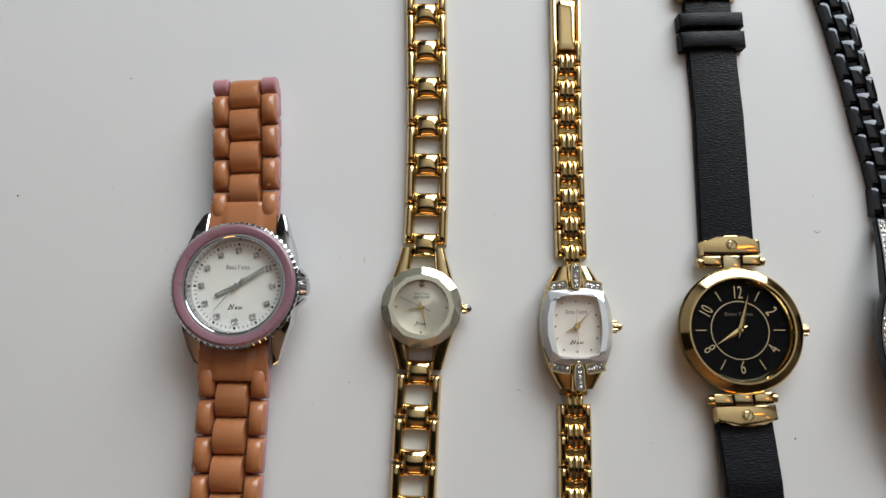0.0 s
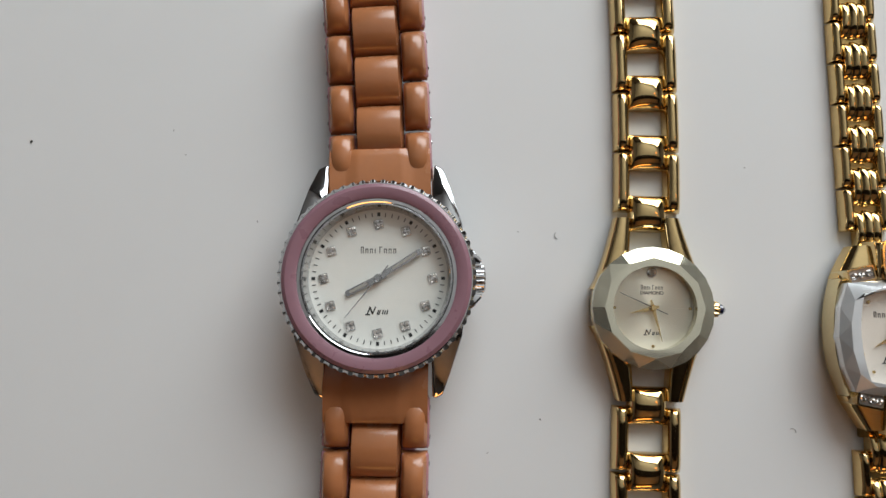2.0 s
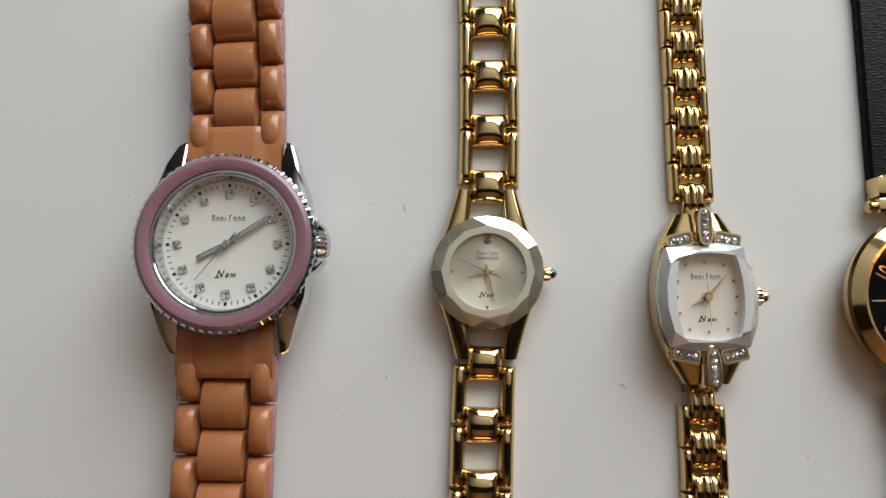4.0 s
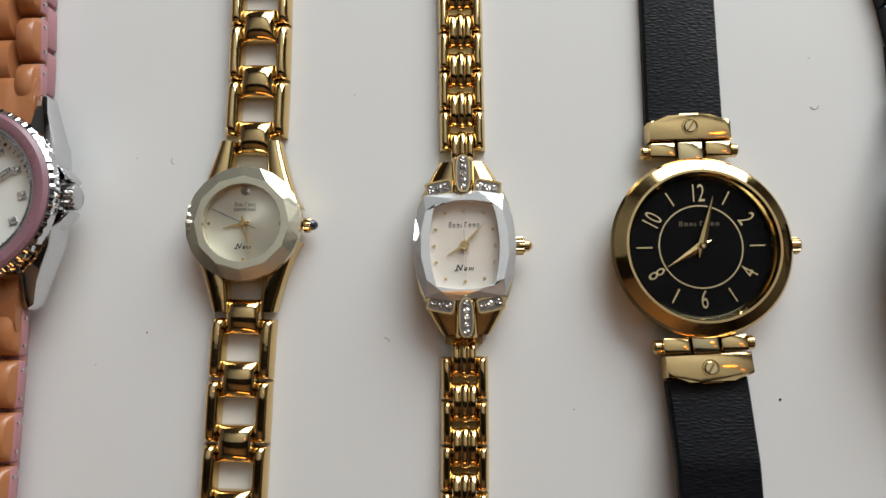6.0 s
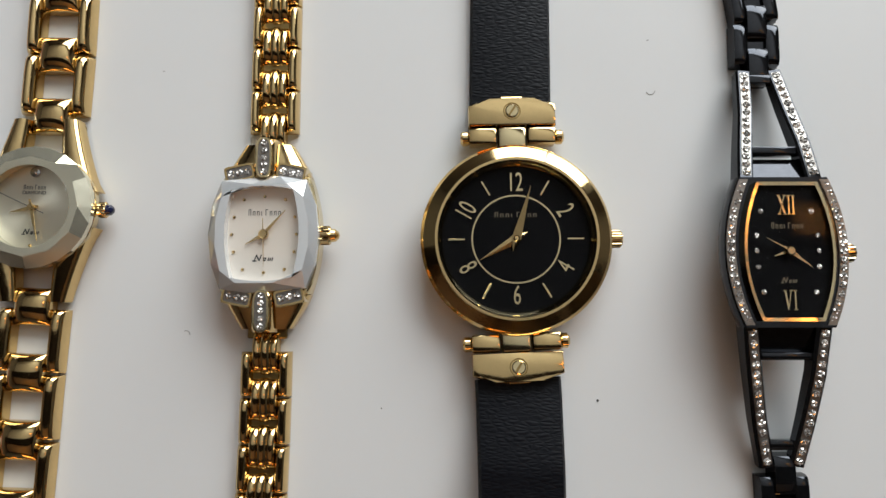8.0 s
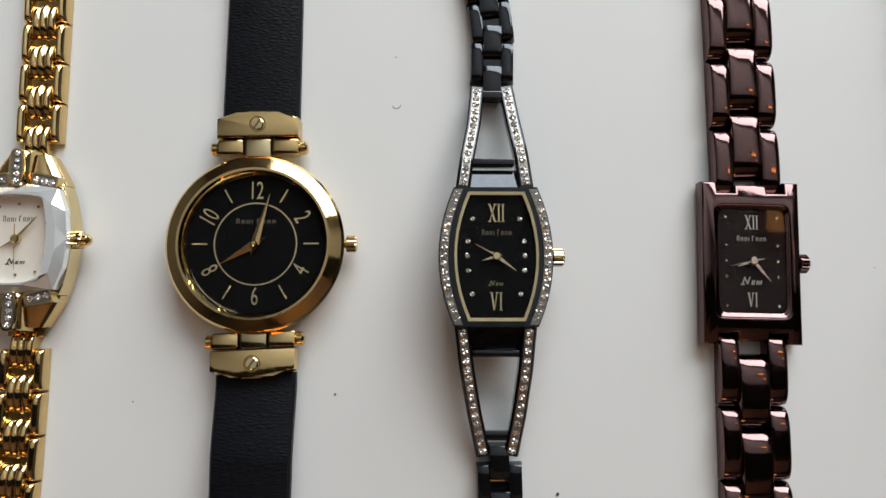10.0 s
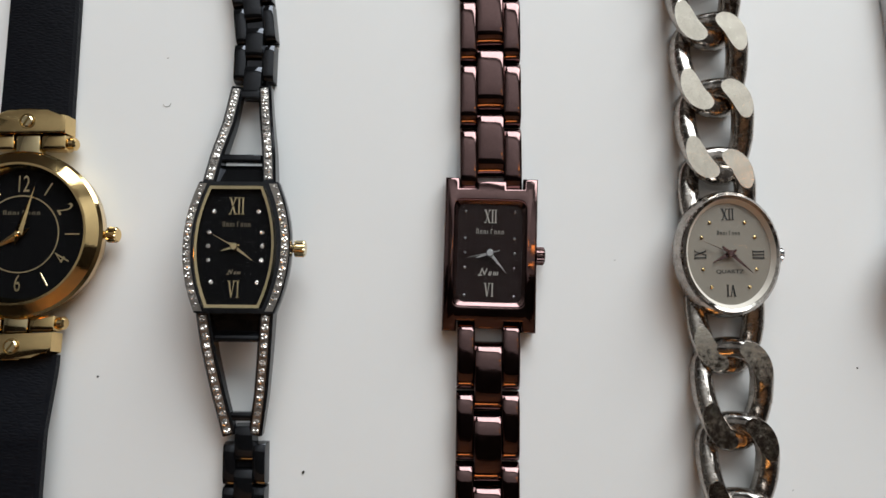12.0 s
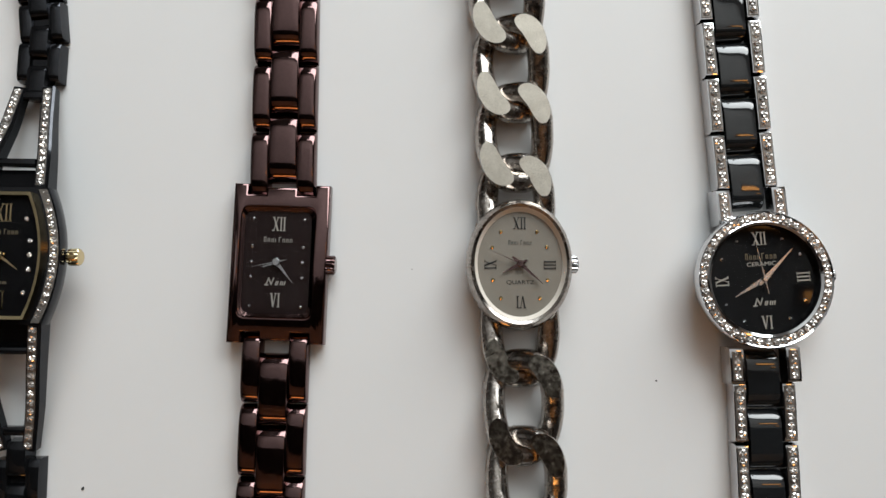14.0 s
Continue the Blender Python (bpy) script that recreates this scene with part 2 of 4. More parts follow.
def faceted_rim(hole, flat, rim, between, z_top, z_rim, z_low, z_well):
    """A bevelled crystal's rim: a flat ring round the hole, out to the outline flat, then triangles down to the rim.
    rim[i] and between[i] go round in turn, flat[i] lies inside between[i]."""
    bm = bmesh.new()

    def loop(pts, z):
        return [bm.verts.new((x, y, z)) for x, y in pts]
    h, f, well = loop(hole, z_top), loop(flat, z_top), loop(hole, z_well)
    edges = [bm.edges.new((v[i], v[(i + 1) % len(v)])) for v in (h, f) for i in range(len(v))]
    bmesh.ops.triangle_fill(bm, use_beauty=True, edges=edges)
    r, m, rl, ml = loop(rim, z_rim), loop(between, z_rim), loop(rim, z_low), loop(between, z_low)
    n = len(rim)
    for i in range(n):
        j = (i + 1) % n
        a, b = f[i], f[j]
        c, e = m[i], r[j]
        bm.faces.new((a, r[i], c))
        bm.faces.new((a, c, e))
        bm.faces.new((a, e, b))
        bm.faces.new((r[i], rl[i], ml[i], c))
        bm.faces.new((c, ml[i], rl[j], e))
    for i in range(len(h)):
        j = (i + 1) % len(h)
        bm.faces.new((h[j], h[i], well[i], well[j]))
    return bm


def slab(lx, ly, top, nx=9, ny=9, z0=0.0, warp=None):
    """A piece with a shaped top: top(u, v) is its height, u and v from -1 to 1; warp moves (x, y)."""
    bm = bmesh.new()
    us = [math.sin(math.pi / 2 * (2 * i / (nx - 1) - 1)) for i in range(nx)]
    vs = [math.sin(math.pi / 2 * (2 * i / (ny - 1) - 1)) for i in range(ny)]

    def xy(u, v):
        p = (u * lx / 2, v * ly / 2)
        return warp(*p) if warp else p

    grid = [[bm.verts.new((*xy(u, v), top(u, v))) for v in vs] for u in us]
    for i in range(nx - 1):
        for j in range(ny - 1):
            bm.faces.new((grid[i][j], grid[i + 1][j], grid[i + 1][j + 1], grid[i][j + 1]))
    edge = [grid[i][0] for i in range(nx)] + [grid[-1][j] for j in range(1, ny)] + [grid[i][-1] for i in range(nx - 2, -1, -1)] + [grid[0][j] for j in range(ny - 2, 0, -1)]
    low = [bm.verts.new((v.co.x, v.co.y, z0)) for v in edge]
    for i in range(len(edge)):
        j = (i + 1) % len(edge)
        bm.faces.new((low[i], low[j], edge[j], edge[i]))
    bm.faces.new(low[::-1])
    return bm


def dome(base, high, p=2.0, q=2.0):
    """Height for slab(): rounded across with power p and along with power q."""
    return lambda u, v: base + (high - base) * max(0, 1 - abs(u) ** p) ** (1 / p) * max(0, 1 - abs(v) ** q) ** (1 / q)


def strip(rows):
    """A band swept through sections; each section is a list of points, all of one length, closed round."""
    bm = bmesh.new()
    loops = [[bm.verts.new(p) for p in row] for row in rows]
    n = len(loops[0])
    for a, b in zip(loops, loops[1:]):
        for i in range(n):
            bm.faces.new((a[i], a[(i + 1) % n], b[(i + 1) % n], b[i]))
    bm.faces.new(loops[0])
    bm.faces.new(loops[-1])
    return bm


def oval(w, h, n=48, p=2.0):
    """A superellipse outline."""
    out = []
    for i in range(n):
        a = 2 * math.pi * i / n
        c, s = math.cos(a), math.sin(a)
        out.append((w / 2 * math.copysign(abs(c) ** (2 / p), c), h / 2 * math.copysign(abs(s) ** (2 / p), s)))
    return out


def barrel(w_mid, w_end, h, bow=0.0, n=10):
    """A barrel outline: sides bowed out, ends nearly straight. The first point is the lower right corner."""
    side = [(w_end / 2 + (w_mid - w_end) / 2 * (1 - (2 * i / n - 1) ** 2), h * (i / n - 0.5)) for i in range(n + 1)]
    top = [(w_end / 2 * (1 - 2 * i / 6), h / 2 + bow * (1 - (2 * i / 6 - 1) ** 2)) for i in range(1, 6)]
    half = side + top
    return half + [(-x, -y) for x, y in half]


class Path:
    """A way along the table through points given in millimetres, going away from the case."""

    def __init__(self, pts):
        self.p = [Vector((*q, 0)[:3]) for q in pts]
        self.s = [0.0]
        for a, b in zip(self.p, self.p[1:]):
            self.s.append(self.s[-1] + (b - a).length)

    def at(self, s):
        k = 0
        while k < len(self.s) - 2 and s > self.s[k + 1]:
            k += 1
        f = (s - self.s[k]) / (self.s[k + 1] - self.s[k])
        return self.p[k].lerp(self.p[k + 1], f)

    def place(self, s):
        """The pose of a link at s: its y axis runs along the way, turned to the far side of the table."""
        d = self.at(s + 2.5) - self.at(s - 2.5)
        if d.y < 0:
            d = -d
        y = d.normalized()
        x = Vector((y.y, -y.x, 0)).normalized()
        z = x.cross(y)
        m = Matrix((x, y, z)).transposed().to_4x4()
        m.translation = self.at(s)
        return m


def local(pts, cx, cy):
    return Path([(q[0] - cx, q[1] - cy, *q[2:]) for q in pts])


def turn(deg):
    return R(radians(deg), 4, "Z")


def dial_at(deg, r, z):
    """The pose of a mark at that clock angle (degrees clockwise from twelve) and radius."""
    return turn(-deg) @ T((0, r, z))


TEXTS = {}


def text_mesh(words, size, depth=0.06, narrow=1.0):
    """Lettering in the built-in font, centred, as a mesh."""
    key = (words, size, narrow)
    if key not in TEXTS:
        cu = bpy.data.curves.new("lettering", "FONT")
        cu.body, cu.size, cu.extrude, cu.align_x, cu.align_y = words, size * MM, depth * MM, "CENTER", "CENTER"
        ob = new("lettering", cu)
        bpy.context.view_layer.update()
        me = bpy.data.meshes.new_from_object(ob.evaluated_get(bpy.context.evaluated_depsgraph_get()))
        bpy.data.objects.remove(ob)
        bpy.data.curves.remove(cu)
        me.transform(Matrix.Diagonal((narrow, 1, 1, 1)))
        TEXTS[key] = me
    me = TEXTS[key].copy()
    me.materials.clear()
    return me


def add_box(bm, cx, cy, lx, ly, ang=0.0, z=0.12):
    vs = bmesh.ops.create_cube(bm, size=1)["verts"]
    bmesh.ops.transform(bm, matrix=T((cx, cy, z / 2)) @ turn(ang) @ Matrix.Diagonal((lx, ly, z, 1)), verts=vs)


def roman(kind, h):
    """A roman numeral with serifs."""
    bm = bmesh.new()
    t = h * 0.10
    x = 0.0
    for ch in kind:
        if ch == "I":
            add_box(bm, x + h * 0.13, 0, t, h)
            for e in (-1, 1):
                add_box(bm, x + h * 0.13, e * h * 0.48, t * 2.1, h * 0.06)
            x += h * 0.28
        else:
            w = h * 0.5
            a = math.degrees(math.atan2(w * 0.72 * (0.5 if ch == "V" else 1), h))
            if ch == "X":
                add_box(bm, x + w / 2, 0, t * 1.15, h * 1.02, a)
                add_box(bm, x + w / 2, 0, t * 0.5, h * 1.02, -a)
                ends = (-1, 1)
            else:
                add_box(bm, x + w * 0.32, 0, t * 1.15, h * 1.0, a)
                add_box(bm, x + w * 0.68, 0, t * 0.55, h * 1.0, -a)
                ends = (1,)
            for e in ends:
                for q in (0.12, 0.88):
                    add_box(bm, x + w * q, e * h * 0.48, t * 1.9, h * 0.06)
            x += w + h * 0.06
    bmesh.ops.translate(bm, vec=(-x / 2 + h * 0.02, 0, 0), verts=bm.verts)
    return bm


def word_bars(w, h, n=8):
    """A maker's mark as a row of plain upright bars."""
    bm = bmesh.new()
    step = w / n
    for i in range(n):
        hh = h if i in (0, 4) else h * 0.68
        x, y = -w / 2 + step * (i + 0.5), (hh - h) / 2
        add_box(bm, x - step * 0.22, y, step * 0.14, hh, z=0.06)
        if i not in (3, 4):
            add_box(bm, x + step * 0.22, y, step * 0.14, hh, z=0.06)
        if i not in (3,):
            add_box(bm, x, y + hh * 0.42, step * 0.58, h * 0.10, z=0.06)
    return bm


def slant_bars(w, h):
    """A slanting script mark as plain strokes."""
    bm = bmesh.new()
    for x, hh, a, t in ((-0.40, 1.0, -22, 0.05), (-0.29, 1.0, 24, 0.06), (-0.17, 1.0, -22, 0.05), (0.0, 0.55, -18, 0.05), (0.08, 0.55, -18, 0.05), (0.22, 0.55, -14, 0.05), (0.31, 0.5, -14, 0.05), (0.41, 0.55, -14, 0.05)):
        add_box(bm, x * w, (hh - 1) * h / 2, t * w, hh * h, a, z=0.06)
    add_box(bm, -0.45 * w, -h * 0.5, 0.2 * w, 0.05 * w, z=0.06)
    add_box(bm, 0.04 * w, -h * 0.45, 0.08 * w, 0.05 * w, z=0.06)
    return bm


def hand_shape(length, width, tail=1.0, pointed=True, tip=0.25):
    w = width / 2
    pts = [(-w * 0.5, -tail), (w * 0.5, -tail), (w, 0), (w * (0.12 if pointed else tip / width * 2), length), (-w * (0.12 if pointed else tip / width * 2), length), (-w, 0)]
    return prism(pts, 0, 0.18)


def pointers_of(dial, z, material, hour, minute, second, hub, thin=None):
    """Hour, minute and second hands; each is (degrees, length, width, tail)."""
    for k, (name, spec) in enumerate((("hour_hand", hour), ("minute_hand", minute), ("second_hand", second))):
        if spec:
            deg, ln, wd, tail = spec
            part(name, hand_shape(ln, wd, tail), (thin or material) if k == 2 else material, dial, m=turn(-deg) @ T((0, 0, z + 0.3 * (k + 1))))
    part("hub", lathe([(hub, 0), (hub, 0.9), (hub * 0.75, 1.15)], n=20), material, dial, m=T((0, 0, z + 0.1)))


GEM_MESHES = {}


def gem(r):
    """A cut stone: low eight-sided girdle and a star of facets that tilt different ways."""
    if r not in GEM_MESHES:
        bm = bmesh.new()
        tiers = ((0.92, (0.0, 0.0), 0), (1.0, (0.14, 0.14), 0), (0.66, (0.46, 0.22), 0.5), (0.26, (0.22, 0.40), 0))
        rings = [[bm.verts.new((q * r * math.cos((i + o) * math.pi / 4), q * r * math.sin((i + o) * math.pi / 4), z[i % 2] * r)) for i in range(8)] for q, z, o in tiers]
        tip = bm.verts.new((0.08 * r, -0.05 * r, 0.30 * r))
        for i in range(8):
            j = (i + 1) % 8
            bm.faces.new((rings[0][i], rings[0][j], rings[1][j], rings[1][i]))
            bm.faces.new((rings[1][i], rings[1][j], rings[2][i]))
            bm.faces.new((rings[1][j], rings[2][j], rings[2][i]))
            bm.faces.new((rings[2][i], rings[3][j], rings[3][i]))
            bm.faces.new((rings[2][i], rings[2][j], rings[3][j]))
            bm.faces.new((rings[3][i], rings[3][j], tip))
        me = finish(bm, sharp=1)
        for p in me.polygons:
            p.use_smooth = False
        me.materials.append(M_GEM)
        GEM_MESHES[r] = me
    return GEM_MESHES[r]


def set_gems(places, r, parent):
    for k, (x, y, z) in enumerate(places):
        put("gemstone", gem(r), M_GEM, parent, m=T((x, y, z)) @ turn(67 * k) @ R(radians(5 + 5 * (k % 4)), 4, "X"))


def crown_of(parent, x, r, length, material, m, z, teeth=18, cap=None):
    """A winding crown, its axis along x, with a fluted rim."""
    body = lathe([(r * 0.6, 0), (r, 0.25, 1), (r, length - 0.3, 1), (r * 0.8, length)], n=teeth * 4, wave=lambda i: -0.26 if i % 4 in (0, 1) else 0.0)
    crown = part("crown", body, material, parent, m=m @ T((x, 0, z)) @ R(radians(90), 4, "Y"))
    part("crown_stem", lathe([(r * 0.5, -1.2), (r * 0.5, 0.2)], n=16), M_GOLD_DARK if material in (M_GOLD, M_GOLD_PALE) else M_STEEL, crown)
    if cap:
        part("crown_stone", lathe([(r * 0.72, length), (r * 0.66, length + r * 0.45), (r * 0.35, length + r * 0.8), (0.05, length + r * 0.9)], n=20), cap, crown, "dark blue cabochon")
    return crown


# ---- room ----
def slab_box(name, lo, hi, material, label, category):
    bm = bmesh.new()
    bmesh.ops.create_cube(bm, size=1)
    bmesh.ops.scale(bm, vec=[b - a for a, b in zip(lo, hi)], verts=bm.verts)
    bmesh.ops.translate(bm, vec=[(a + b) / 2 for a, b in zip(lo, hi)], verts=bm.verts)
    me = bpy.data.meshes.new(name)
    bm.to_mesh(me)
    bm.free()
    me.materials.append(material)
    return tagged(new(name, me), label, category, kind="structure")


slab_box("floor", (-2.0, -2.2, -0.80), (2.4, 1.8, -0.75), M_FLOOR, "plain brown floor under the white table", "floor")
slab_box("ceiling", (-2.0, -2.2, 1.80), (2.4, 1.8, 1.85), M_CEILING, "plain off-white painted ceiling", "ceiling")
slab_box("wall_west", (-2.1, -2.2, -0.75), (-2.0, 1.8, 1.80), M_WALL, "plain painted side wall", "wall")
slab_box("wall_east", (2.4, -2.2, -0.75), (2.5, 1.8, 1.80), M_WALL, "plain painted side wall", "wall")
slab_box("wall_south", (-2.0, -2.3, -0.75), (2.4, -2.2, 1.80), M_WALL, "plain painted wall on the shaded side of the room", "wall")
# the window wall, in four pieces round its opening
WX0, WX1, WZ0, WZ1 = -0.25, 1.85, 0.25, 1.75
for n, lo, hi in (("wall_north", (-2.0, 1.8, -0.75), (WX0, 1.9, 1.80)), ("wall_north_beside_window", (WX1, 1.8, -0.75), (2.4, 1.9, 1.80)),
                  ("wall_north_sill", (WX0, 1.8, -0.75), (WX1, 1.9, WZ0)), ("wall_north_head", (WX0, 1.8, WZ1), (WX1, 1.9, 1.80))):
    slab_box(n, lo, hi, M_WALL, "plain painted wall with a window opening", "wall")
# added unseen block overhead: gives polished metal and crystals something dark to reflect
slab_box("ceiling_beam", (-2.0, -0.42, 1.12), (2.4, -0.05, 1.80), M_DARK, "added dark block above the table, there for dark reflections in the watches", "beam")

window = tagged(new("window_1"), "window with a plain white frame in the painted wall", "window", kind="structure")
for nm, lx, ly, lz, at in (("window_frame", 2100, 40, 50, (800, 1850, 275)), ("window_frame", 2100, 40, 50, (800, 1850, 1725)),
                           ("window_frame", 50, 40, 1400, (-225, 1850, 1000)), ("window_frame", 50, 40, 1400, (1825, 1850, 1000)), ("window_frame", 40, 40, 1400, (800, 1850, 1000))):
    part(nm, box(lx, ly, lz, 4, 1), M_CEILING, window, m=T(at))

# warm lamps: flat panels on the ceiling and a long one on the far wall
M_WARM = bpy.data.materials.new("warm_tube")
M_WARM.use_nodes = True
wb = M_WARM.node_tree.nodes["Principled BSDF"]
wb.inputs["Base Color"].default_value = (0.9, 0.6, 0.3, 1)
wb.inputs["Emission Color"].default_value = (1.0, 0.42, 0.10, 1)
wb.inputs["Emission Strength"].default_value = 5.5
for x, y, lx, ly in ((1240, 330, 320, 90), (1450, 90, 300, 30)):
    panel = thing("ceiling_lamp", x, y, "flat warm ceiling lamp in a dark frame", "lamp", "warm ceiling lamps", z=1800)
    part("lamp_frame", box(lx + 50, ly + 40, 20, 4, 1), M_DARK, panel, m=T((0, 0, -10)))
    part("diffuser", box(lx, ly, 8, 3, 2), M_WARM, panel, "glowing warm orange diffuser", m=T((0, 0, -25)))

wall_lamp = thing("wall_lamp", 150, -2198, "long warm wall lamp in a dark frame", "lamp", z=1000)
part("lamp_frame", box(1500, 20, 320, 4, 1), M_DARK, wall_lamp, m=T((0, 12, 0)))
part("diffuser", box(1440, 8, 260, 3, 2), M_WARM, wall_lamp, "glowing warm orange diffuser", m=T((0, 27, 0)))

# ---- table ----
table = thing("table", 130, 60, "white lacquered table top with watches laid side by side", "table", z=0)
part("tabletop", box(1500, 900, 28, 3, 2), M_TABLE, table, m=T((0, 0, -14)))
leg_mesh = finish(box(50, 50, 722, 3, 1))
for sx in (-1, 1):
    for sy in (-1, 1):
        put("leg", leg_mesh, M_TABLE, table, m=T((sx * 690, sy * 390, -389)))

WATCHES = "watches laid in a row on the table"

# ---- watch with mauve bezel and salmon resin band ----
def resin_watch():
    cx, cy, rot = -52.6, 2.2, 3.4
    w = thing("wristwatch", cx, cy, "silver-cased watch with mauve bezel and salmon resin link band, fastened closed", "watch", WATCHES)
    A = turn(rot) @ T((0, 0, 3.2))
    zd = 7.6
    case = part("case", lathe([(12, 1.0), (15.5, 1.6), (16.6, 3.4), (16.8, 6.2), (16.2, 6.9)]), M_CHROME, w, "polished chrome case", m=A)
    # horns of the case
    for sx in (-1, 1):
        for sy in (-1, 1):
            pts = [(9.9, 12.5), (14.2, 9.0), (16.2, 5.5), (15.6, 10.5), (13.4, 17.0), (12.0, 21.4), (10.6, 22.3), (9.9, 21.8)]
            pts = [(x * sx, y * sy) for x, y in pts]
            if sx * sy < 0:
                pts = pts[::-1]
            rows = prism(pts, 1.5, 7.4, 0.5, 2)
            for v in rows.verts:
                if abs(v.co.y) > 15 and v.co.z > 4:
                    v.co.z -= (abs(v.co.y) - 15) * 0.42
            part("lug", rows, M_CHROME, case)
    # crown guards and crown
    for sy in (-1, 1):
        pts = [(15.6, 6.8 * sy), (17.6, 5.4 * sy), (19.2, 3.6 * sy), (19.2, 2.9 * sy), (15.6, 2.6 * sy)]
        part("crown_guard", prism(pts if sy < 0 else pts[::-1], 3.2, 7.0, 0.4), M_CHROME, case)
    crown_of(case, 17.0, 2.6, 2.9, M_STEEL, I4, 5.2, teeth=16)
    # coin edge and enamel ring
    bezel = part("bezel", ring([(15.8, 7.4), (17.9, 7.5), (18.2, 7.9, 1), (18.15, 9.4, 1), (17.4, 9.95), (13.9, 10.0), (13.4, 9.6), (13.2, 8.0)], n=360, wave=lambda i: -0.32 * (0.5 + 0.5 * math.cos(2 * math.pi * i / 6))), M_CHROME, w, "chrome bezel with a scalloped coin edge", m=A @ T((0, 0, 0.6)))
    part("enamel_ring", ring([(14.5, 9.9), (17.15, 9.9), (17.2, 10.2), (16.5, 10.65), (15.2, 10.65), (14.5, 10.35)], n=96), M_MAUVE, bezel, "matt mauve enamel ring")
    part("rehaut", ring([(12.9, zd - 0.6), (13.7, zd - 0.6), (13.7, 9.9), (13.4, 9.9)], n=72), M_STEEL, bezel)
    dial = part("dial", lathe([(13.9, zd - 0.6), (13.9, zd)], n=72), M_DIAL_WHITE, w, "pale pearl dial with stone hour marks", m=A)
    tick = finish(box(0.16, 0.75, 0.06, 0))
    tick_big = finish(box(0.55, 0.7, 0.08, 0))
    for k in range(60):
        put("minute_mark", tick_big if k % 5 == 0 else tick, M_INK, dial, m=dial_at(6 * k, 11.9 + (0.1 if k % 5 == 0 else 0), zd + 0.04))
    seat = finish(box(1.7, 1.7, 0.3, 0.1, 1))
    for k in range(12):
        mk = put("hour_marker", seat, M_STEEL, dial, m=dial_at(30 * k, 10.1, zd + 0.12) @ turn(30 * k + 15))
        set_gems([(sx * 0.42, sy * 0.42, 0.12) for sx in (-1, 1) for sy in (-1, 1)], 0.42, mk)
    part("maker_mark", word_bars(6.9, 1.25), M_INK, dial, m=T((0, 5.3, zd + 0.01)))
    part("script_mark", slant_bars(4.2, 1.5), M_INK, dial, m=T((0, -5.9, zd + 0.01)))
    for name, deg, ln, wd, z in (("hour_hand", 243.5, 6.6, 1.15, 0.35), ("minute_hand", 57.3, 9.7, 1.05, 0.7)):
        h = part(name, prism([(-wd / 2, -2.0 if name[0] == "m" else -1.5), (wd / 2, -2.0 if name[0] == "m" else -1.5), (wd / 2, ln - 0.3), (wd / 4, ln), (-wd / 4, ln), (-wd / 2, ln - 0.3)], 0, 0.2), M_STEEL, dial, m=turn(-deg) @ T((0, 0, zd + z)))
        part("inlay", box(wd * 0.45, ln * 0.55, 0.1, 0), M_PALE_INK, h, m=T((0, ln * 0.6, 0.2)))
    part("second_hand", prism([(-0.12, -3.0), (0.12, -3.0), (0.07, 9.4), (-0.07, 9.4)], 0, 0.12), M_STEEL, dial, m=turn(-219.5) @ T((0, 0, zd + 1.0)))
    part("hub", lathe([(0.75, 0), (0.75, 1.1), (0.5, 1.35)], n=20), M_STEEL, dial, m=T((0, 0, zd + 0.1)))
    g = part("watch_glass", lathe([(13.9, 10.35), (13.6, 10.55), (10, 10.7), (0.1, 10.8)], n=72, cap=False), M_GLASS, w, "clear domed glass", m=A)
    g.visible_shadow = False

    # band
    def curve_top(u, v):
        return 0.6 + 3.7 * max(0, 1 - abs(v) ** 2.1) ** 0.5 * max(0, 1 - abs(u) ** 9) ** 0.3
    mid = finish(slab(9.6, 10.3, curve_top, 7, 15))
    side = finish(slab(4.9, 9.7, lambda u, v: 0.7 + 3.7 * max(0, 1 - abs(v) ** 2.3) ** 0.5 * max(0, 1 - abs(u) ** 3) ** 0.4, 9, 15))
    foot = finish(box(5.2, 9.3, 2.1, 0.5, 2, at=(0, 0, 1.05)))
    pin = finish(lathe([(0.42, 0), (0.42, 0.12), (0.3, 0.2)], n=10))
    end_top = finish(slab(19.4, 11.6, lambda u, v: 3.4 + 0.9 * (1 - v * v) ** 0.5 - (0.55 if abs(u) > 0.53 else 0), 25, 9))
    up = local([(-53.4, 17, 5.0), (-54.0, 24, 5.0), (-55.2, 36, 5.0), (-56.3, 46, 5.4), (-57.7, 57, 5.6), (-58.8, 66, 5.2), (-59.4, 71, 4.4)], cx, cy)
    down = local([(-52.2, -12.5, 5.2), (-51.9, -19, 5.2), (-51.6, -25, 4.9), (-51.2, -36, 4.6), (-50.4, -56, 4.4), (-49, -90, 4.0)], cx, cy)
    put("end_link", end_top, M_SALMON, w, m=up.place(4.6))
    put("end_link", end_top, M_SALMON, w, m=down.place(6.0))
    for way, first_mid, first_side, nm, ns in ((up, 14.6, 9.2, 3, 4), (down, 16.9, 11.8, 6, 6)):
        for k in range(nm):
            put("center_link", mid, M_SALMON, w, m=way.place(first_mid + 10.2 * k))
        for k in range(ns):
            for sx in (-1, 1):
                m = way.place(first_side + 10.2 * k)
                s = put("side_link", side, M_SALMON, w, m=m @ T((sx * 7.35, 0, 0)))
                f = put("link_foot", foot, M_ROSE, s, "dusty rose underside of the link", m=T((sx * 0.12, 0, -0.25)))
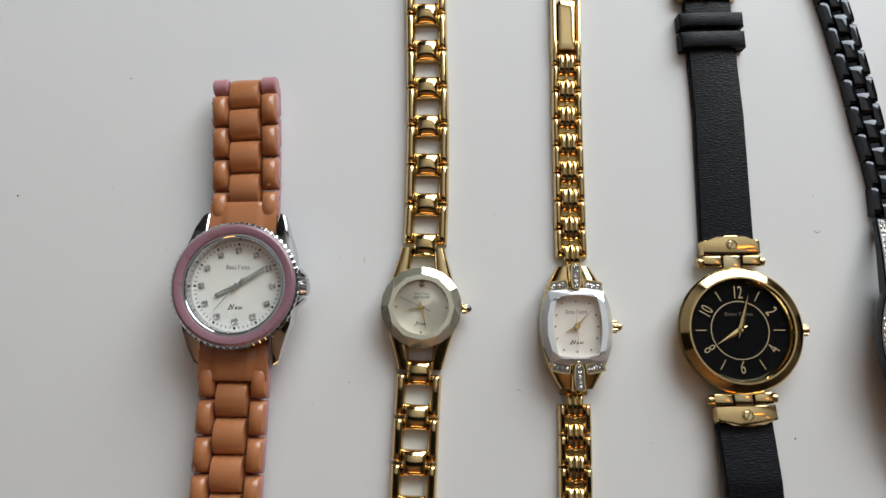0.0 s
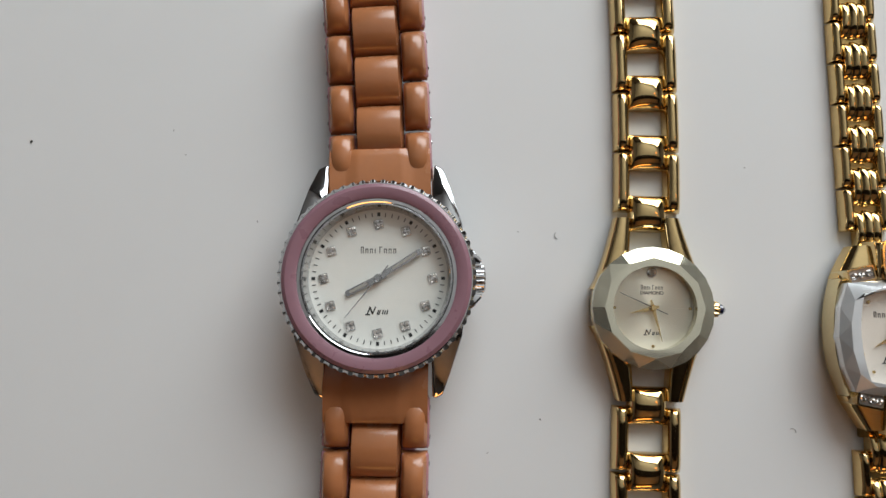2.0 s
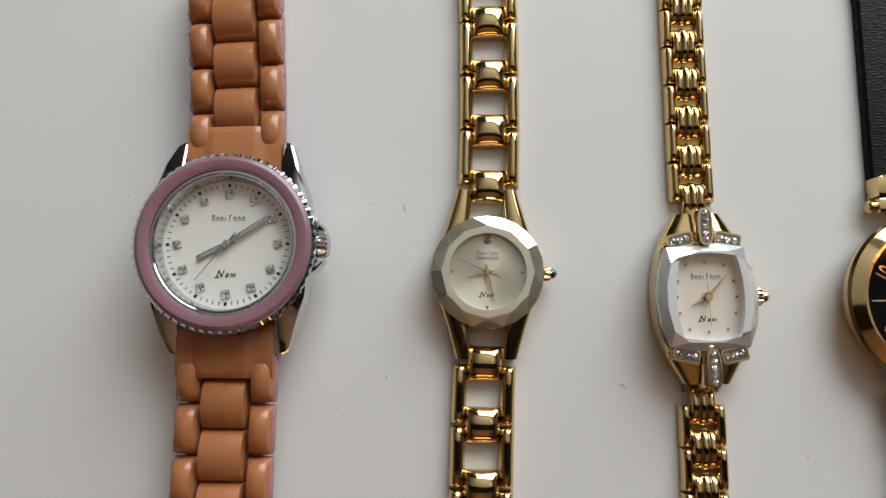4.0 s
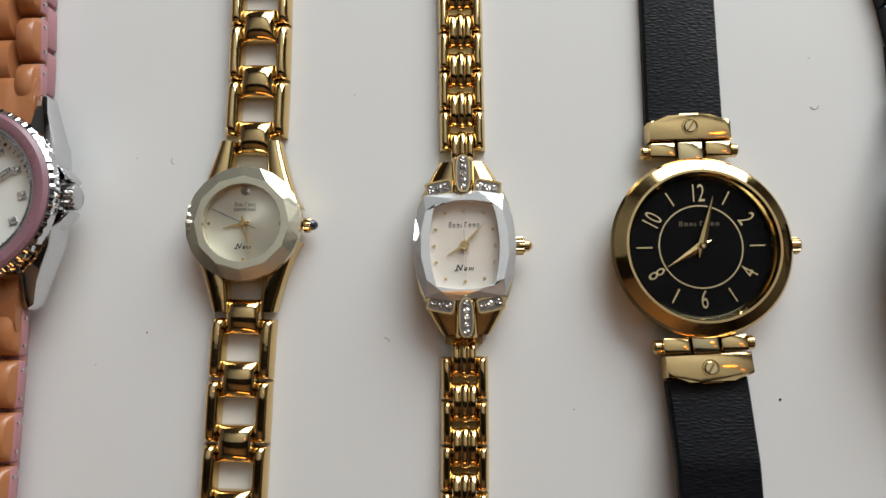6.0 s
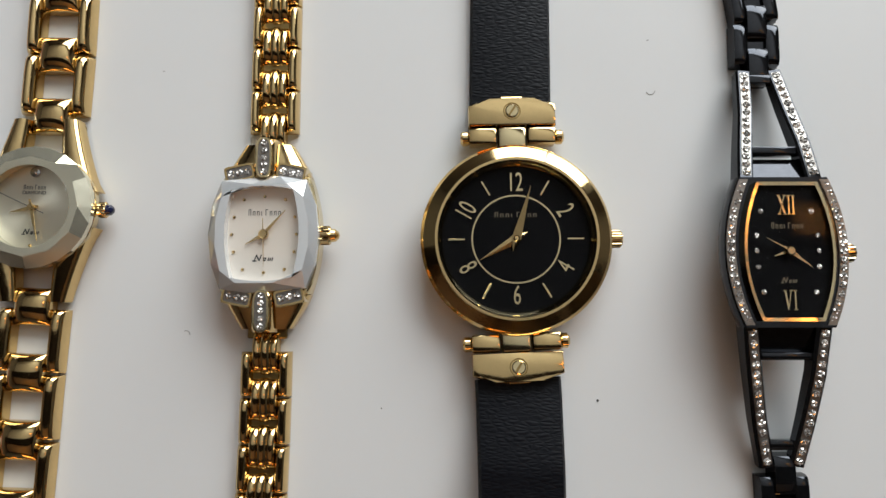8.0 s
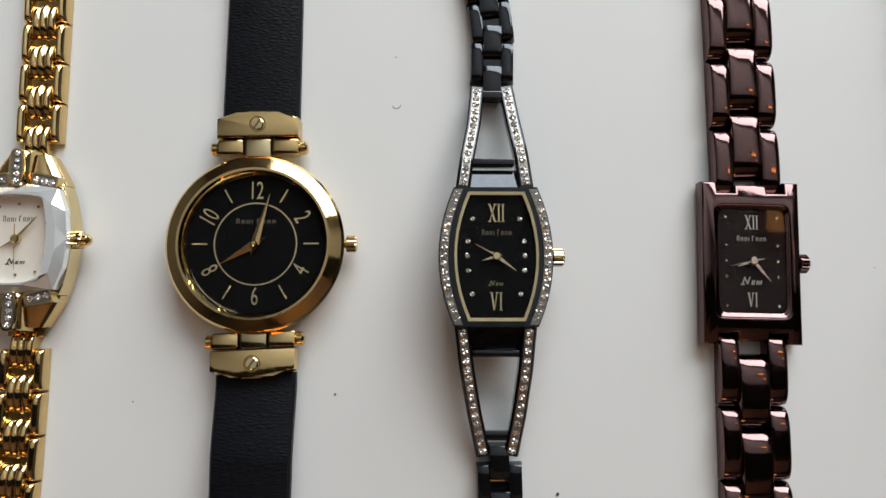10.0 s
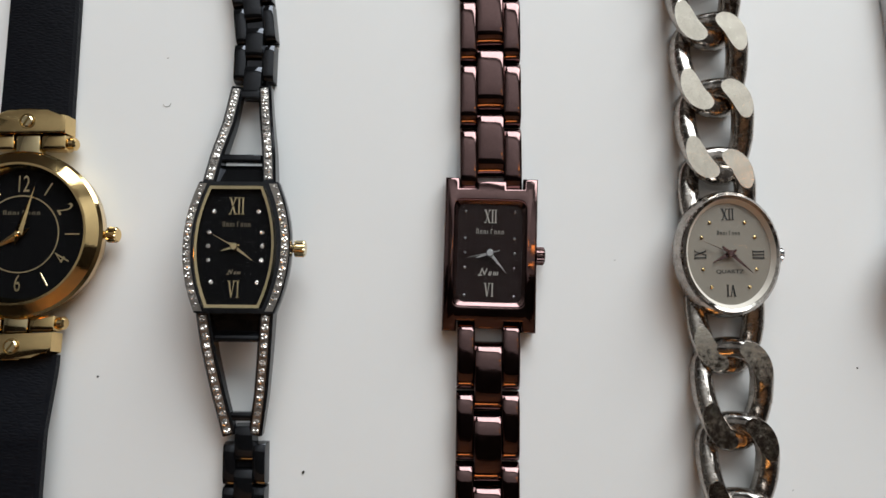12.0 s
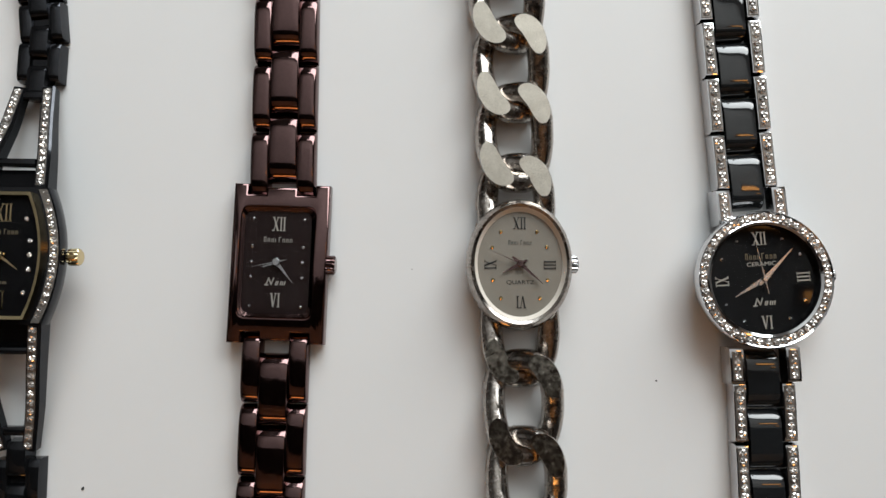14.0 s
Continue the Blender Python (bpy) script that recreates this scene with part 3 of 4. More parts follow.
                for e in (-1, 1):
                    put("pin", pin, M_CHROME, s, m=T((sx * 2.72, e * 2.7, 1.1)) @ R(radians(90 * sx), 4, "Y"))
    # the band turns back under itself at its far end
    back = local([(-57.9, 64, 0), (-56.5, 52, 0), (-54.6, 34, 0), (-54, 26, 0)], cx, cy)
    put("turned_link", mid, M_SALMON, w, m=up.place(44.9) @ T((0, 0, -0.5)) @ R(radians(-14), 4, "X"))
    knuckle = finish(lathe([(2.4, 0), (2.9, 0.4), (2.9, 4.2), (2.4, 4.6)], n=24))
    for sx in (-1, 1):
        put("knuckle", knuckle, M_ROSE, w, "dusty rose hinge link", m=up.place(46.9) @ T((5.0 if sx > 0 else -9.6, 0.6, 0.2)) @ R(radians(90), 4, "Y"))
    for k in range(4):
        put("under_link", finish(box(18.2, 9.6, 3.8, 0.8, 2, at=(-0.3, 0, 1.9))), M_ROSE, w, "dusty rose folded under link", m=back.place(3 + 10.2 * k))
    low_way = local([(-51.6, -22, 0), (-50.9, -36, 0), (-49.9, -56, 0), (-48.5, -90, 0)], cx, cy)
    for k in range(6):
        put("under_link", finish(box(16.6, 9.6, 3.2, 0.8, 2, at=(-1.0, 0, 1.6))), M_ROSE, w, "dusty rose folded under link", m=low_way.place(5 + 10.2 * k))
    part("clasp", box(17, 36, 1.6, 0.5, 2), M_STEEL, w, "folded steel clasp", m=back.place(20) @ T((0, 0, 4.6)))


# ---- small gold watch with faceted crystal and open ladder bracelet ----
def ladder_watch():
    cx, cy, rot = 0.0, -0.1, 2.4
    w = thing("wristwatch", cx, cy, "small gold watch with faceted crystal and open ladder bracelet", "watch", WATCHES)
    A = turn(rot) @ T((0, 0, 0.4))
    case = part("case", lathe([(9, 0.4), (10.8, 0.8), (11.6, 2.2), (11.7, 4.0), (11.4, 4.5)]), M_GOLD_PALE, w, "pale gold round case", m=A)
    for sx in (-1, 1):
        for sy in (-1, 1):
            rows = []
            for k in range(9):
                f = k / 8
                xo = 11.5 - 5.05 * f ** 0.72
                xi = xo - 6.2 + 2.9 * f
                y = 3.6 + 14.3 * f
                zt = 4.2 - 0.9 * f ** 1.5
                c, hw = (xi + xo) / 2, (xo - xi) / 2
                sec = [(xi, 0.4)] + [(c - hw * math.cos(a), zt - 1.7 + 1.9 * math.sin(a) ** 0.7) for a in (0.0, 0.35, 0.7, 1.1, math.pi / 2, 2.04, 2.44, 2.79, math.pi)] + [(xo, 0.4)]
                rows.append([(x * sx, y * sy, z) for x, z in sec])
            part("lug", strip(rows), M_GOLD, case, sharp=70)
    # bevelled crystal: flat annulus, then triangular facets down to the rim
    around = [2 * math.pi * i / 12 for i in range(12)]
    bm = faceted_rim([(8.0 * math.cos(q), 8.0 * math.sin(q)) for q in (2 * math.pi * i / 36 for i in range(36))],
                     [(9.6 * math.cos(q), 9.6 * math.sin(q)) for q in around],
                     [(11.75 * math.cos(q - math.pi / 12), 11.75 * math.sin(q - math.pi / 12)) for q in around],
                     [(11.75 * math.cos(q), 11.75 * math.sin(q)) for q in around], 6.6, 5.55, 4.3, 4.7)
    part("crystal_bevel", bm, M_CRYSTAL_GOLD, w, "faceted crystal rim over pale gold", m=A, sharp=4)
    dial = part("dial", lathe([(8.3, 3.9), (8.3, 4.6)], n=64), M_DIAL_SUN, w, "champagne sunray dial", m=A)
    zd = 4.6
    put("lettering", text_mesh("DIAMOND", 0.95), M_INK, dial, m=T((0, 2.9, zd)))
    part("maker_mark", word_bars(4.4, 0.9), M_INK, dial, m=T((0, 4.0, zd)))
    part("script_mark", slant_bars(3.3, 1.1), M_INK, dial, m=T((0, -4.6, zd)))
    dot = finish(lathe([(0.3, 0), (0.3, 0.2), (0.12, 0.35)], n=12))
    for deg in (90, 180, 270):
        put("hour_marker", dot, M_GOLD, dial, m=dial_at(deg, 7.3, zd))
    mk = part("stone_seat", lathe([(0.95, 0), (0.95, 0.25), (0.7, 0.35)], n=20), M_STEEL, dial, m=dial_at(0, 6.9, zd))
    set_gems([(0, 0, 0.25)], 0.6, mk)
    pointers_of(dial, zd, M_GOLD, (257, 4.4, 0.75, 1.2), (166, 6.6, 0.65, 1.6), None, 0.62)
    part("second_hand", prism([(-0.06, -2.9), (0.06, -2.9), (0.05, 7.0), (-0.05, 7.0)], 0, 0.1), M_INK, dial, m=turn(-294) @ T((0, 0, zd + 1.0)))
    g = part("watch_glass", lathe([(8.05, 6.55), (7.9, 6.65), (0.1, 6.67)], n=48, cap=False), M_GLASS, w, "clear flat glass", m=A)
    g.visible_shadow = False
    crown_of(case, 11.7, 1.55, 1.7, M_GOLD, I4, 2.9, teeth=11, cap=M_SAPPHIRE)
    # bracelet
    pillow = finish(slab(7.3, 7.2, lambda u, v: 1.9 + 2.1 * (max(0, 1 - abs(u) ** 2.6) * max(0, 1 - abs(v) ** 2.4)) ** 0.6, 15, 15, 0.3), sharp=60)
    bar = finish(slab(3.2, 12.1, dome(0.9, 3.5, 2.0, 4.5), 13, 17, 0.2), sharp=60)
    pin = finish(lathe([(0.62, 0), (0.62, 12.4)], n=10))
    up = local([(-0.1, 12), (-0.3, 18.3), (-0.6, 30.5), (-1.2, 43.2), (-1.9, 56.0), (-3.0, 69.8), (-4.1, 82.8), (-5.2, 96.3), (-8.5, 150)], cx, cy)
    down = local([(0.3, -12), (0.5, -19.2), (0.6, -31.7), (0.9, -44.0), (1.15, -56.3), (1.9, -90)], cx, cy)
    for way, n in ((up, 10), (down, 5)):
        for k in range(n):
            m = way.place(6.9 + 12.62 * k)
            pl = put("center_link", pillow, M_GOLD, w, m=m)
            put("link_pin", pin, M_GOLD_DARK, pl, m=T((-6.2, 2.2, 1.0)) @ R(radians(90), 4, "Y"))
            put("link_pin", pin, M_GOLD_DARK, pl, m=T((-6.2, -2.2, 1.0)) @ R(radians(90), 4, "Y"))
            m = way.place(6.9 + 12.62 * (k + 0.5) + 0.1)
            for sx in (-1, 1):
                put("side_link", bar, M_GOLD, w, m=m @ T((sx * 5.05, 0, 0)))


# ---- gold watch with tonneau faceted crystal and stone-set shoulders ----
def tonneau_watch():
    cx, cy, rot = 45.05, -2.95, 3.6
    w = thing("wristwatch", cx, cy, "gold watch with white faceted barrel crystal and stone-set shoulders", "watch", WATCHES)
    A = turn(rot) @ T((0, 0, 0.9))
    case = part("case", prism(barrel(20.6, 16.6, 22.4, 0.6), 0.6, 4.6, 0.6), M_GOLD_PALE, w, "pale gold barrel case", m=A)
    zd = 5.6
    inner = barrel(13.8, 11.4, 16.4, 0.7)
    edge = [(8.0, -10.2), (9.7, -5.6), (10.35, 0), (9.7, 5.6), (8.0, 10.2), (2.9, 11.0)]
    edge += [(-x, -y) for x, y in edge]
    # facets meet the flat top midway between the points of the outline
    half = [((x + u) / 2, (y + v) / 2) for (x, y), (u, v) in zip(edge, edge[1:] + edge[:1])]
    bm = faceted_rim(inner, [(x * 0.86, y * 0.87) for x, y in half], edge, half, 7.6, 6.3, 4.4, 5.2)
    part("crystal_bevel", bm, M_CRYSTAL_WHITE, w, "white faceted crystal rim", m=A, sharp=3)
    dial = part("dial", prism(barrel(15.4, 12.6, 16.8, 0.7), zd - 0.6, zd), M_DIAL_CREAM, w, "cream dial with gold dot markers", m=A)
    dot = finish(lathe([(0.3, 0), (0.3, 0.2), (0.12, 0.4)], n=12))
    for x, y in ((0, 7.2), (3.9, 6.6), (5.7, 3.3), (6.1, 0), (5.7, -3.3), (3.9, -6.6), (0, -7.2), (-3.9, -6.6), (-5.7, -3.3), (-6.1, 0), (-5.7, 3.3), (-3.9, 6.6)):
        put("hour_marker", dot, M_GOLD, dial, m=T((x, y, zd)))
    part("maker_mark", word_bars(6.4, 1.2), M_INK, dial, m=T((0, 4.2, zd)))
    part("script_mark", slant_bars(3.9, 1.2), M_INK, dial, m=T((0, -4.4, zd)))
    pointers_of(dial, zd, M_GOLD, (241, 4.0, 0.75, 0.8), (42, 6.1, 0.7, 0.8), (178, 6.2, 0.16, 3.0), 0.9)
    g = part("watch_glass", prism(inner, 7.6, 7.72), M_GLASS, w, "clear flat glass", m=A)
    g.visible_shadow = False
    crown_of(case, 10.1, 1.85, 2.1, M_GOLD, I4, 3.4, teeth=13, cap=M_GOLD)
    for sy in (-1, 1):
        B = A @ (I4 if sy > 0 else turn(180))
        # shoulder cap, tapering in a hollow curve to the bracelet
        sh = part("shoulder", slab(16.6, 6.4, lambda u, v: 2.6 + (2.9 - 0.65 * (v + 1)) * max(0, 1 - abs(u) ** 3) ** 0.5, 25, 11, 0.5, warp=lambda x, y: (x * (1 - 0.43 * ((y + 3.21) / 6.4) ** 1.15), y)), M_GOLD, w, "polished gold shoulder", m=B @ T((0, 14.5, 0)))
        for q in (-1, 1):
            sd = part("stone_bar", slab(5.4, 3.0, lambda u, v: 6.2 - 0.2 * abs(u) ** 4, 9, 5, 1.0), M_GOLD_PALE, w, "gold bar set with clear stones", m=B @ T((q * 4.9, 11.75, -0.5)) @ turn(-12 * q))
            part("stone_rim", frame_prism(oval(5.5, 3.1, 32, 7), oval(4.8, 2.3, 32, 7), 5.2, 6.5), M_GOLD, sd)
            part("stone_seat", box(5.0, 2.5, 0.4, 0.1, 1, at=(0, 0, 6.14)), M_GEM_SEAT, sd)
            set_gems([(x, 0, 6.3) for x in (-1.55, 0, 1.55)], 0.74, sd)
        cb = part("stone_bar", slab(4.5, 8.0, dome(3.5, 7.2, 3, 5), 13, 13, 2.5), M_GOLD, w, "rounded gold bar set with clear stones", m=B @ T((0, 14.4, -0.1)))
        part("stone_rim", frame_prism(oval(3.0, 7.7, 40, 3), oval(2.3, 7.0, 40, 3), 6.6, 7.45), M_GOLD_PALE, cb)
        part("stone_seat", prism(oval(2.5, 7.2, 40, 3), 6.8, 7.26), M_GEM_SEAT, cb)
        set_gems([(0, y, 7.25) for y in (-2.8, -1.4, 0, 1.4, 2.8)], 0.66, cb)
    # bracelet: ribbed middle links between rounded side links

    def ribs(u, v):
        r = max(math.sqrt(max(0, 1 - ((u - c) / 0.36) ** 2)) for c in (-0.66, 0, 0.66))
        return 1.2 + (1.2 + 1.1 * r) * max(0, 1 - abs(v * (1.0 if abs(u) < 0.33 else 1.08)) ** 2.4) ** 0.6 * (1.0 if abs(u) < 0.33 else 0.88)
    rib = finish(slab(4.9, 8.4, ribs, 25, 11, 0.3), sharp=40)
    bar = finish(slab(2.5, 8.5, dome(0.8, 3.1, 2.0, 4.5), 13, 15, 0.2), sharp=60)
    web = finish(box(7.6, 3.2, 0.9, 0.2, 1, at=(0, 0, 0.9)))
    up = local([(44.3, 10), (43.9, 17.7), (43.3, 27.5), (42.4, 44.0), (41.5, 58.5), (40.6, 78.6), (39.6, 101), (38.4, 140)], cx, cy)
    down = local([(45.7, -17), (45.9, -24.5), (46.3, -31.8), (46.7, -40.6), (47.0, -49.3), (47.9, -90)], cx, cy)
    for way, first, n in ((up, 8.2, 8), (down, 8.2, 8)):
        for k in range(n):
            m = way.place(first + 8.85 * k)
            c = put("center_link", rib, M_GOLD, w, m=m)
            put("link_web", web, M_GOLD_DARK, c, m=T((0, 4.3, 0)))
            m = way.place(first + 8.85 * (k + 0.5) - 0.4)
            for sx in (-1, 1):
                put("side_link", bar, M_GOLD, w, m=m @ T((sx * 3.6, 0, 0)))
    # clasp
    m = up.place(83)
    clasp = part("clasp", slab(5.6, 17, dome(1.2, 3.4, 6, 9), 9, 13, 0.3), M_GOLD, w, "smooth gold clasp plate", m=m)
    for sx in (-1, 1):
        put("side_link", finish(slab(2.2, 24, dome(1.0, 3.0, 2.4, 9), 7, 11, 0.2)), M_GOLD, w, m=m @ T((sx * 3.9, 2, 0)))
    part("clasp_bar", box(8, 1.4, 1.6, 0.4), M_GOLD, w, m=up.place(97) @ T((0, 0, 1.2)))
    part("clasp_frame", frame_prism(oval(10, 34, 32, 6), oval(6, 28, 32, 6), 0.4, 2.4), M_GOLD, w, m=up.place(114))


# ---- round gold watch with black dial on a leather strap ----
def leather_watch():
    cx, cy, rot = 92.5, -1.0, 3.7
    w = thing("wristwatch", cx, cy, "round gold watch with black dial on a black leather strap", "watch", WATCHES)
    A = turn(rot) @ T((0, 0, 0.4))
    zd = 4.7
    case = part("case", lathe([(13, 0.5), (16.4, 1.0), (17.7, 2.6), (18.0, 4.6)], n=96), M_GOLD, w, "polished gold case", m=A)
    part("bezel", ring([(18.0, 4.5), (18.15, 5.2), (17.6, 5.8), (15.4, 6.9), (14.9, 6.9), (14.6, 6.2), (14.6, 4.5)], n=96), M_GOLD, w, "sloping polished gold bezel", m=A, sharp=14)
    part("rehaut", ring([(14.65, 6.1), (14.65, zd), (13.9, zd), (14.0, zd + 0.5)], n=96), M_GOLD_PALE, w, m=A)
    dial = part("dial", lathe([(14.6, zd - 0.6), (14.6, zd)], n=96), M_DIAL_MATT, w, "black dial with thin gold numerals", m=A)
    part("chapter_ring", ring([(8.2, zd), (8.5, zd), (8.5, zd + 0.14), (8.2, zd + 0.14)], n=72), M_GOLD_PALE, dial)
    for txt, deg, flip in (("12", 0, 0), ("2", 60, 0), ("4", 120, 180), ("6", 180, 180), ("8", 240, 180), ("10", 300, 0)):
        put("numeral", text_mesh(txt, 5.2, 0.09, 0.6), M_GOLD_PALE, dial, m=dial_at(deg, 10.8, zd + 0.05) @ turn(flip))
    bar = finish(box(0.38, 3.2, 0.2, 0.05, 1))
    for deg in (30, 90, 150, 210, 270, 330):
        put("hour_marker", bar, M_GOLD_PALE, dial, m=dial_at(deg, 11.3, zd + 0.1))
    part("maker_mark", word_bars(8.4, 1.0), M_BRONZE_INK, dial, m=T((0, 4.7, zd)))
    for name, deg, ln, wd, z in (("hour_hand", 240, 8.2, 1.9, 0.35), ("minute_hand", 16, 10.8, 1.8, 0.75)):
        bm = bmesh.new()
        vs = [bm.verts.new(p) for p in ((0, -2.6, 0.02), (wd / 2, 0, 0.02), (0, ln, 0.02), (-wd / 2, 0, 0.02), (0, 0, 0.34))]
        for a, b in ((0, 1), (1, 2), (2, 3), (3, 0)):
            bm.faces.new((vs[a], vs[b], vs[4]))
        bm.faces.new(vs[:4])
        part(name, bm, M_GOLD, dial, m=turn(-deg) @ T((0, 0, zd + z)), sharp=3)
    part("hub", lathe([(0.6, 0), (0.6, 1.2), (0.4, 1.4)], n=20), M_GOLD, dial, m=T((0, 0, zd + 0.1)))
    g = part("watch_glass", lathe([(14.7, 6.1), (14.4, 6.5), (0.1, 6.6)], n=72, cap=False), M_GLASS_COATED, w, "clear flat glass", m=A)
    g.visible_shadow = False
    crown_of(case, 18.1, 1.7, 2.3, M_GOLD, I4, 3.0, teeth=14)
    # hinged strap holders
    hold = {1: local([(91.6, 10), (91.1, 18), (90.4, 27), (89.4, 48), (88.5, 66), (87.0, 82), (85.6, 98), (83.6, 125)], cx, cy),
            -1: local([(92.9, -14), (93.6, -21, 0.6), (94.5, -30, 1.8), (95.3, -43, 4.4), (96.2, -57, 4.7), (97.5, -85, 3.0)], cx, cy)}
    for sy in (1, -1):
        way = hold[sy]
        m = way.place(14.2 if sy > 0 else 11.8)
        if sy < 0:
            m = m @ turn(180)
        out = [(-8.5, -2.9), (8.5, -2.9), (8.5, 1.2), (7.4, 1.6), (4.2, 2.0), (2.0, 2.9), (-2.0, 2.9), (-4.2, 2.0), (-7.4, 1.6), (-8.5, 1.2)]
        h = part("strap_holder", prism(out, 0.8, 4.7, 0.45), M_GOLD, w, "gold strap holder with a slotted screw", m=m)
        sc = part("screw", lathe([(1.3, 4.5), (1.3, 4.95), (1.1, 5.1)], n=24), M_GOLD_PALE, h, m=T((0, -0.1, 0)))
        part("screw_rim", ring([(1.5, 4.65), (1.7, 4.65), (1.7, 4.85), (1.5, 4.85)], n=28), M_GOLD_DARK, sc)
        part("screw_slot", box(0.42, 2.2, 0.2, 0, at=(0, 0, 5.06)), M_GOLD_DARK, sc, m=turn(-35))
        for q in (-1, 1):
            part("hinge_block", box(5.4, 3.3, 3.4, 0.45, 2, at=(q * 5.75, -4.85, 2.6)), M_GOLD, h)
            part("hinge_pin", lathe([(1.2, 0), (1.45, 0.3), (1.45, 1.3), (1.0, 1.7)], n=20), M_GOLD, h, m=T((q * 8.4, -4.9, 2.6)) @ R(radians(90 * q), 4, "Y"))
        part("hinge_tongue", box(5.4, 5.6, 2.6, 0.5, 2, at=(0, -5.8, 2.9)), M_GOLD_PALE, h)
        # strap
        rows = []
        ns = 44
        s0, s1 = (15.5, 100.0) if sy > 0 else (13.5, 66.0)
        for k in range(ns + 1):
            s = s0 + (s1 - s0) * k / ns
            pm = way.place(s)
            hw = 8.1 - 0.5 * k / ns
            th = 2.6
            sec = [(-hw, 0.15), (-hw, th * 0.6), (-hw + 0.5, th * 0.9), (-hw * 0.6, th), (0, th * 1.04), (hw * 0.6, th), (hw - 0.5, th * 0.9), (hw, th * 0.6), (hw, 0.15)]
            if sy > 0:
                sec = [(x, z + 0.1) for x, z in sec]
            rows.append([tuple(pm @ Vector((x, 0, z))) for x, z in sec])
        part("strap", strip(rows), M_LEATHER, w, "grained black leather strap")
    # keepers and buckle
    way = hold[1]
    for s, ln in ((80.5, 5.6), (87.2, 5.0)):
        part("keeper", slab(20.4, ln, lambda u, v: 3.6 + 1.2 * max(0, 1 - abs(u) ** 6) ** 0.5 * max(0, 1 - abs(v) ** 4) ** 0.4, 13, 7, 0.1), M_LEATHER, w, "black leather keeper loop", m=way.place(s))
    bk = way.place(101)
    part("buckle", frame_prism(oval(21, 13, 36, 5), oval(16.5, 8.5, 36, 5), 0.6, 3.4), M_GOLD, w, "gold buckle", m=bk)
    part("buckle_tongue", box(1.8, 13, 1.4, 0.4, 2, at=(0, 0, 3.6)), M_GOLD, w, m=bk)


# ---- black barrel watch with stone-set open arms ----
def stone_arm_watch():
    cx, cy, rot = 141.1, -1.2, 3.2
    w = thing("wristwatch", cx, cy, "black metal barrel watch with rows of clear stones on open arms", "watch", WATCHES)
    A = turn(rot) @ T((0, 0, 1.2))
    zd = 9.2
    # the case arches over its ends
    case_out = barrel(22.8, 16.8, 27.4)
    rows = []
    for z, f in ((3.4, 0.80), (4.4, 0.90), (6.2, 0.985), (8.0, 1.0), (8.9, 0.985), (9.2, 0.955)):
        rows.append([(x * f, y * (0.97 if z < 5 else 1.0), z) for x, y in case_out])
    case = part("case", strip(rows), M_BLACK, w, "glossy black arched case", m=A)
    glass_out, glass_in = barrel(16.4, 11.0, 25.2), barrel(15.4, 10.2, 23.9)
    part("bezel", frame_prism(glass_out, glass_in, 9.0, 10.4, 10.35), M_GOLD_PALE, w, "thin pale gold frame", m=A)
    dial = part("dial", prism(barrel(15.9, 10.7, 24.4), zd - 0.2, zd + 0.3), M_DIAL_MATT, w, "black dial with gold numerals", m=A)
    zz = zd + 0.3
    slim = Matrix.Diagonal((0.74, 0.9, 1, 1))
    part("numeral", roman("XII", 3.9), M_GOLD_PALE, dial, m=T((0.1, 8.5, zz)) @ slim)
    part("numeral", roman("VI", 3.9), M_GOLD_PALE, dial, m=T((0, -8.8, zz)) @ slim)
    part("maker_mark", word_bars(6.0, 1.1), M_BRONZE_INK, dial, m=T((0.1, 4.7, zz)))
    part("script_mark", slant_bars(2.9, 1.0), M_BRONZE_INK, dial, m=T((0, -5.2, zz)))
    set_gems([(sx * x, y, zz) for sx in (-1, 1) for x, y in ((4.6, 7.3), (5.5, 2.9), (5.6, 0.1), (5.5, -2.8), (4.7, -7.4))], 0.5, dial)
    pointers_of(dial, zz, M_GOLD_PALE, (252, 2.9, 0.7, 1.0), (127, 4.8, 0.75, 1.2), (299, 4.9, 0.3, 1.4), 0.85)
    g = part("watch_glass", prism(glass_out, 10.55, 10.7), M_GLASS_COATED, w, "clear flat glass", m=A)
    g.visible_shadow = False
    crown_of(case, 11.4, 1.75, 2.4, M_GOLD_PALE, I4, 6.0, teeth=14)
    # stones along both sides of the case
    n = 17
    for sx in (-1, 1):
        pl = []
        for k in range(n):
            f = (k + 0.5) / n * 2 - 1
            y = f * 13.0
            x = 7.3 + 2.9 * (1 - f * f)
            pl.append((sx * x, y, 9.35 - 0.25 * f * f))
        rows = []
        for k in range(19):
            f = k / 18 * 2 - 1
            x = 7.3 + 2.9 * (1 - f * f)
            rows.append([(sx * (x - 0.8), f * 13.3, 9.0), (sx * (x - 0.8), f * 13.3, 9.42), (sx * (x + 0.8), f * 13.3, 9.42), (sx * (x + 0.8), f * 13.3, 9.0)])
        st = part("stone_setting", strip(rows), M_GEM_SEAT, w, m=A)
        set_gems(pl, 0.78, st)
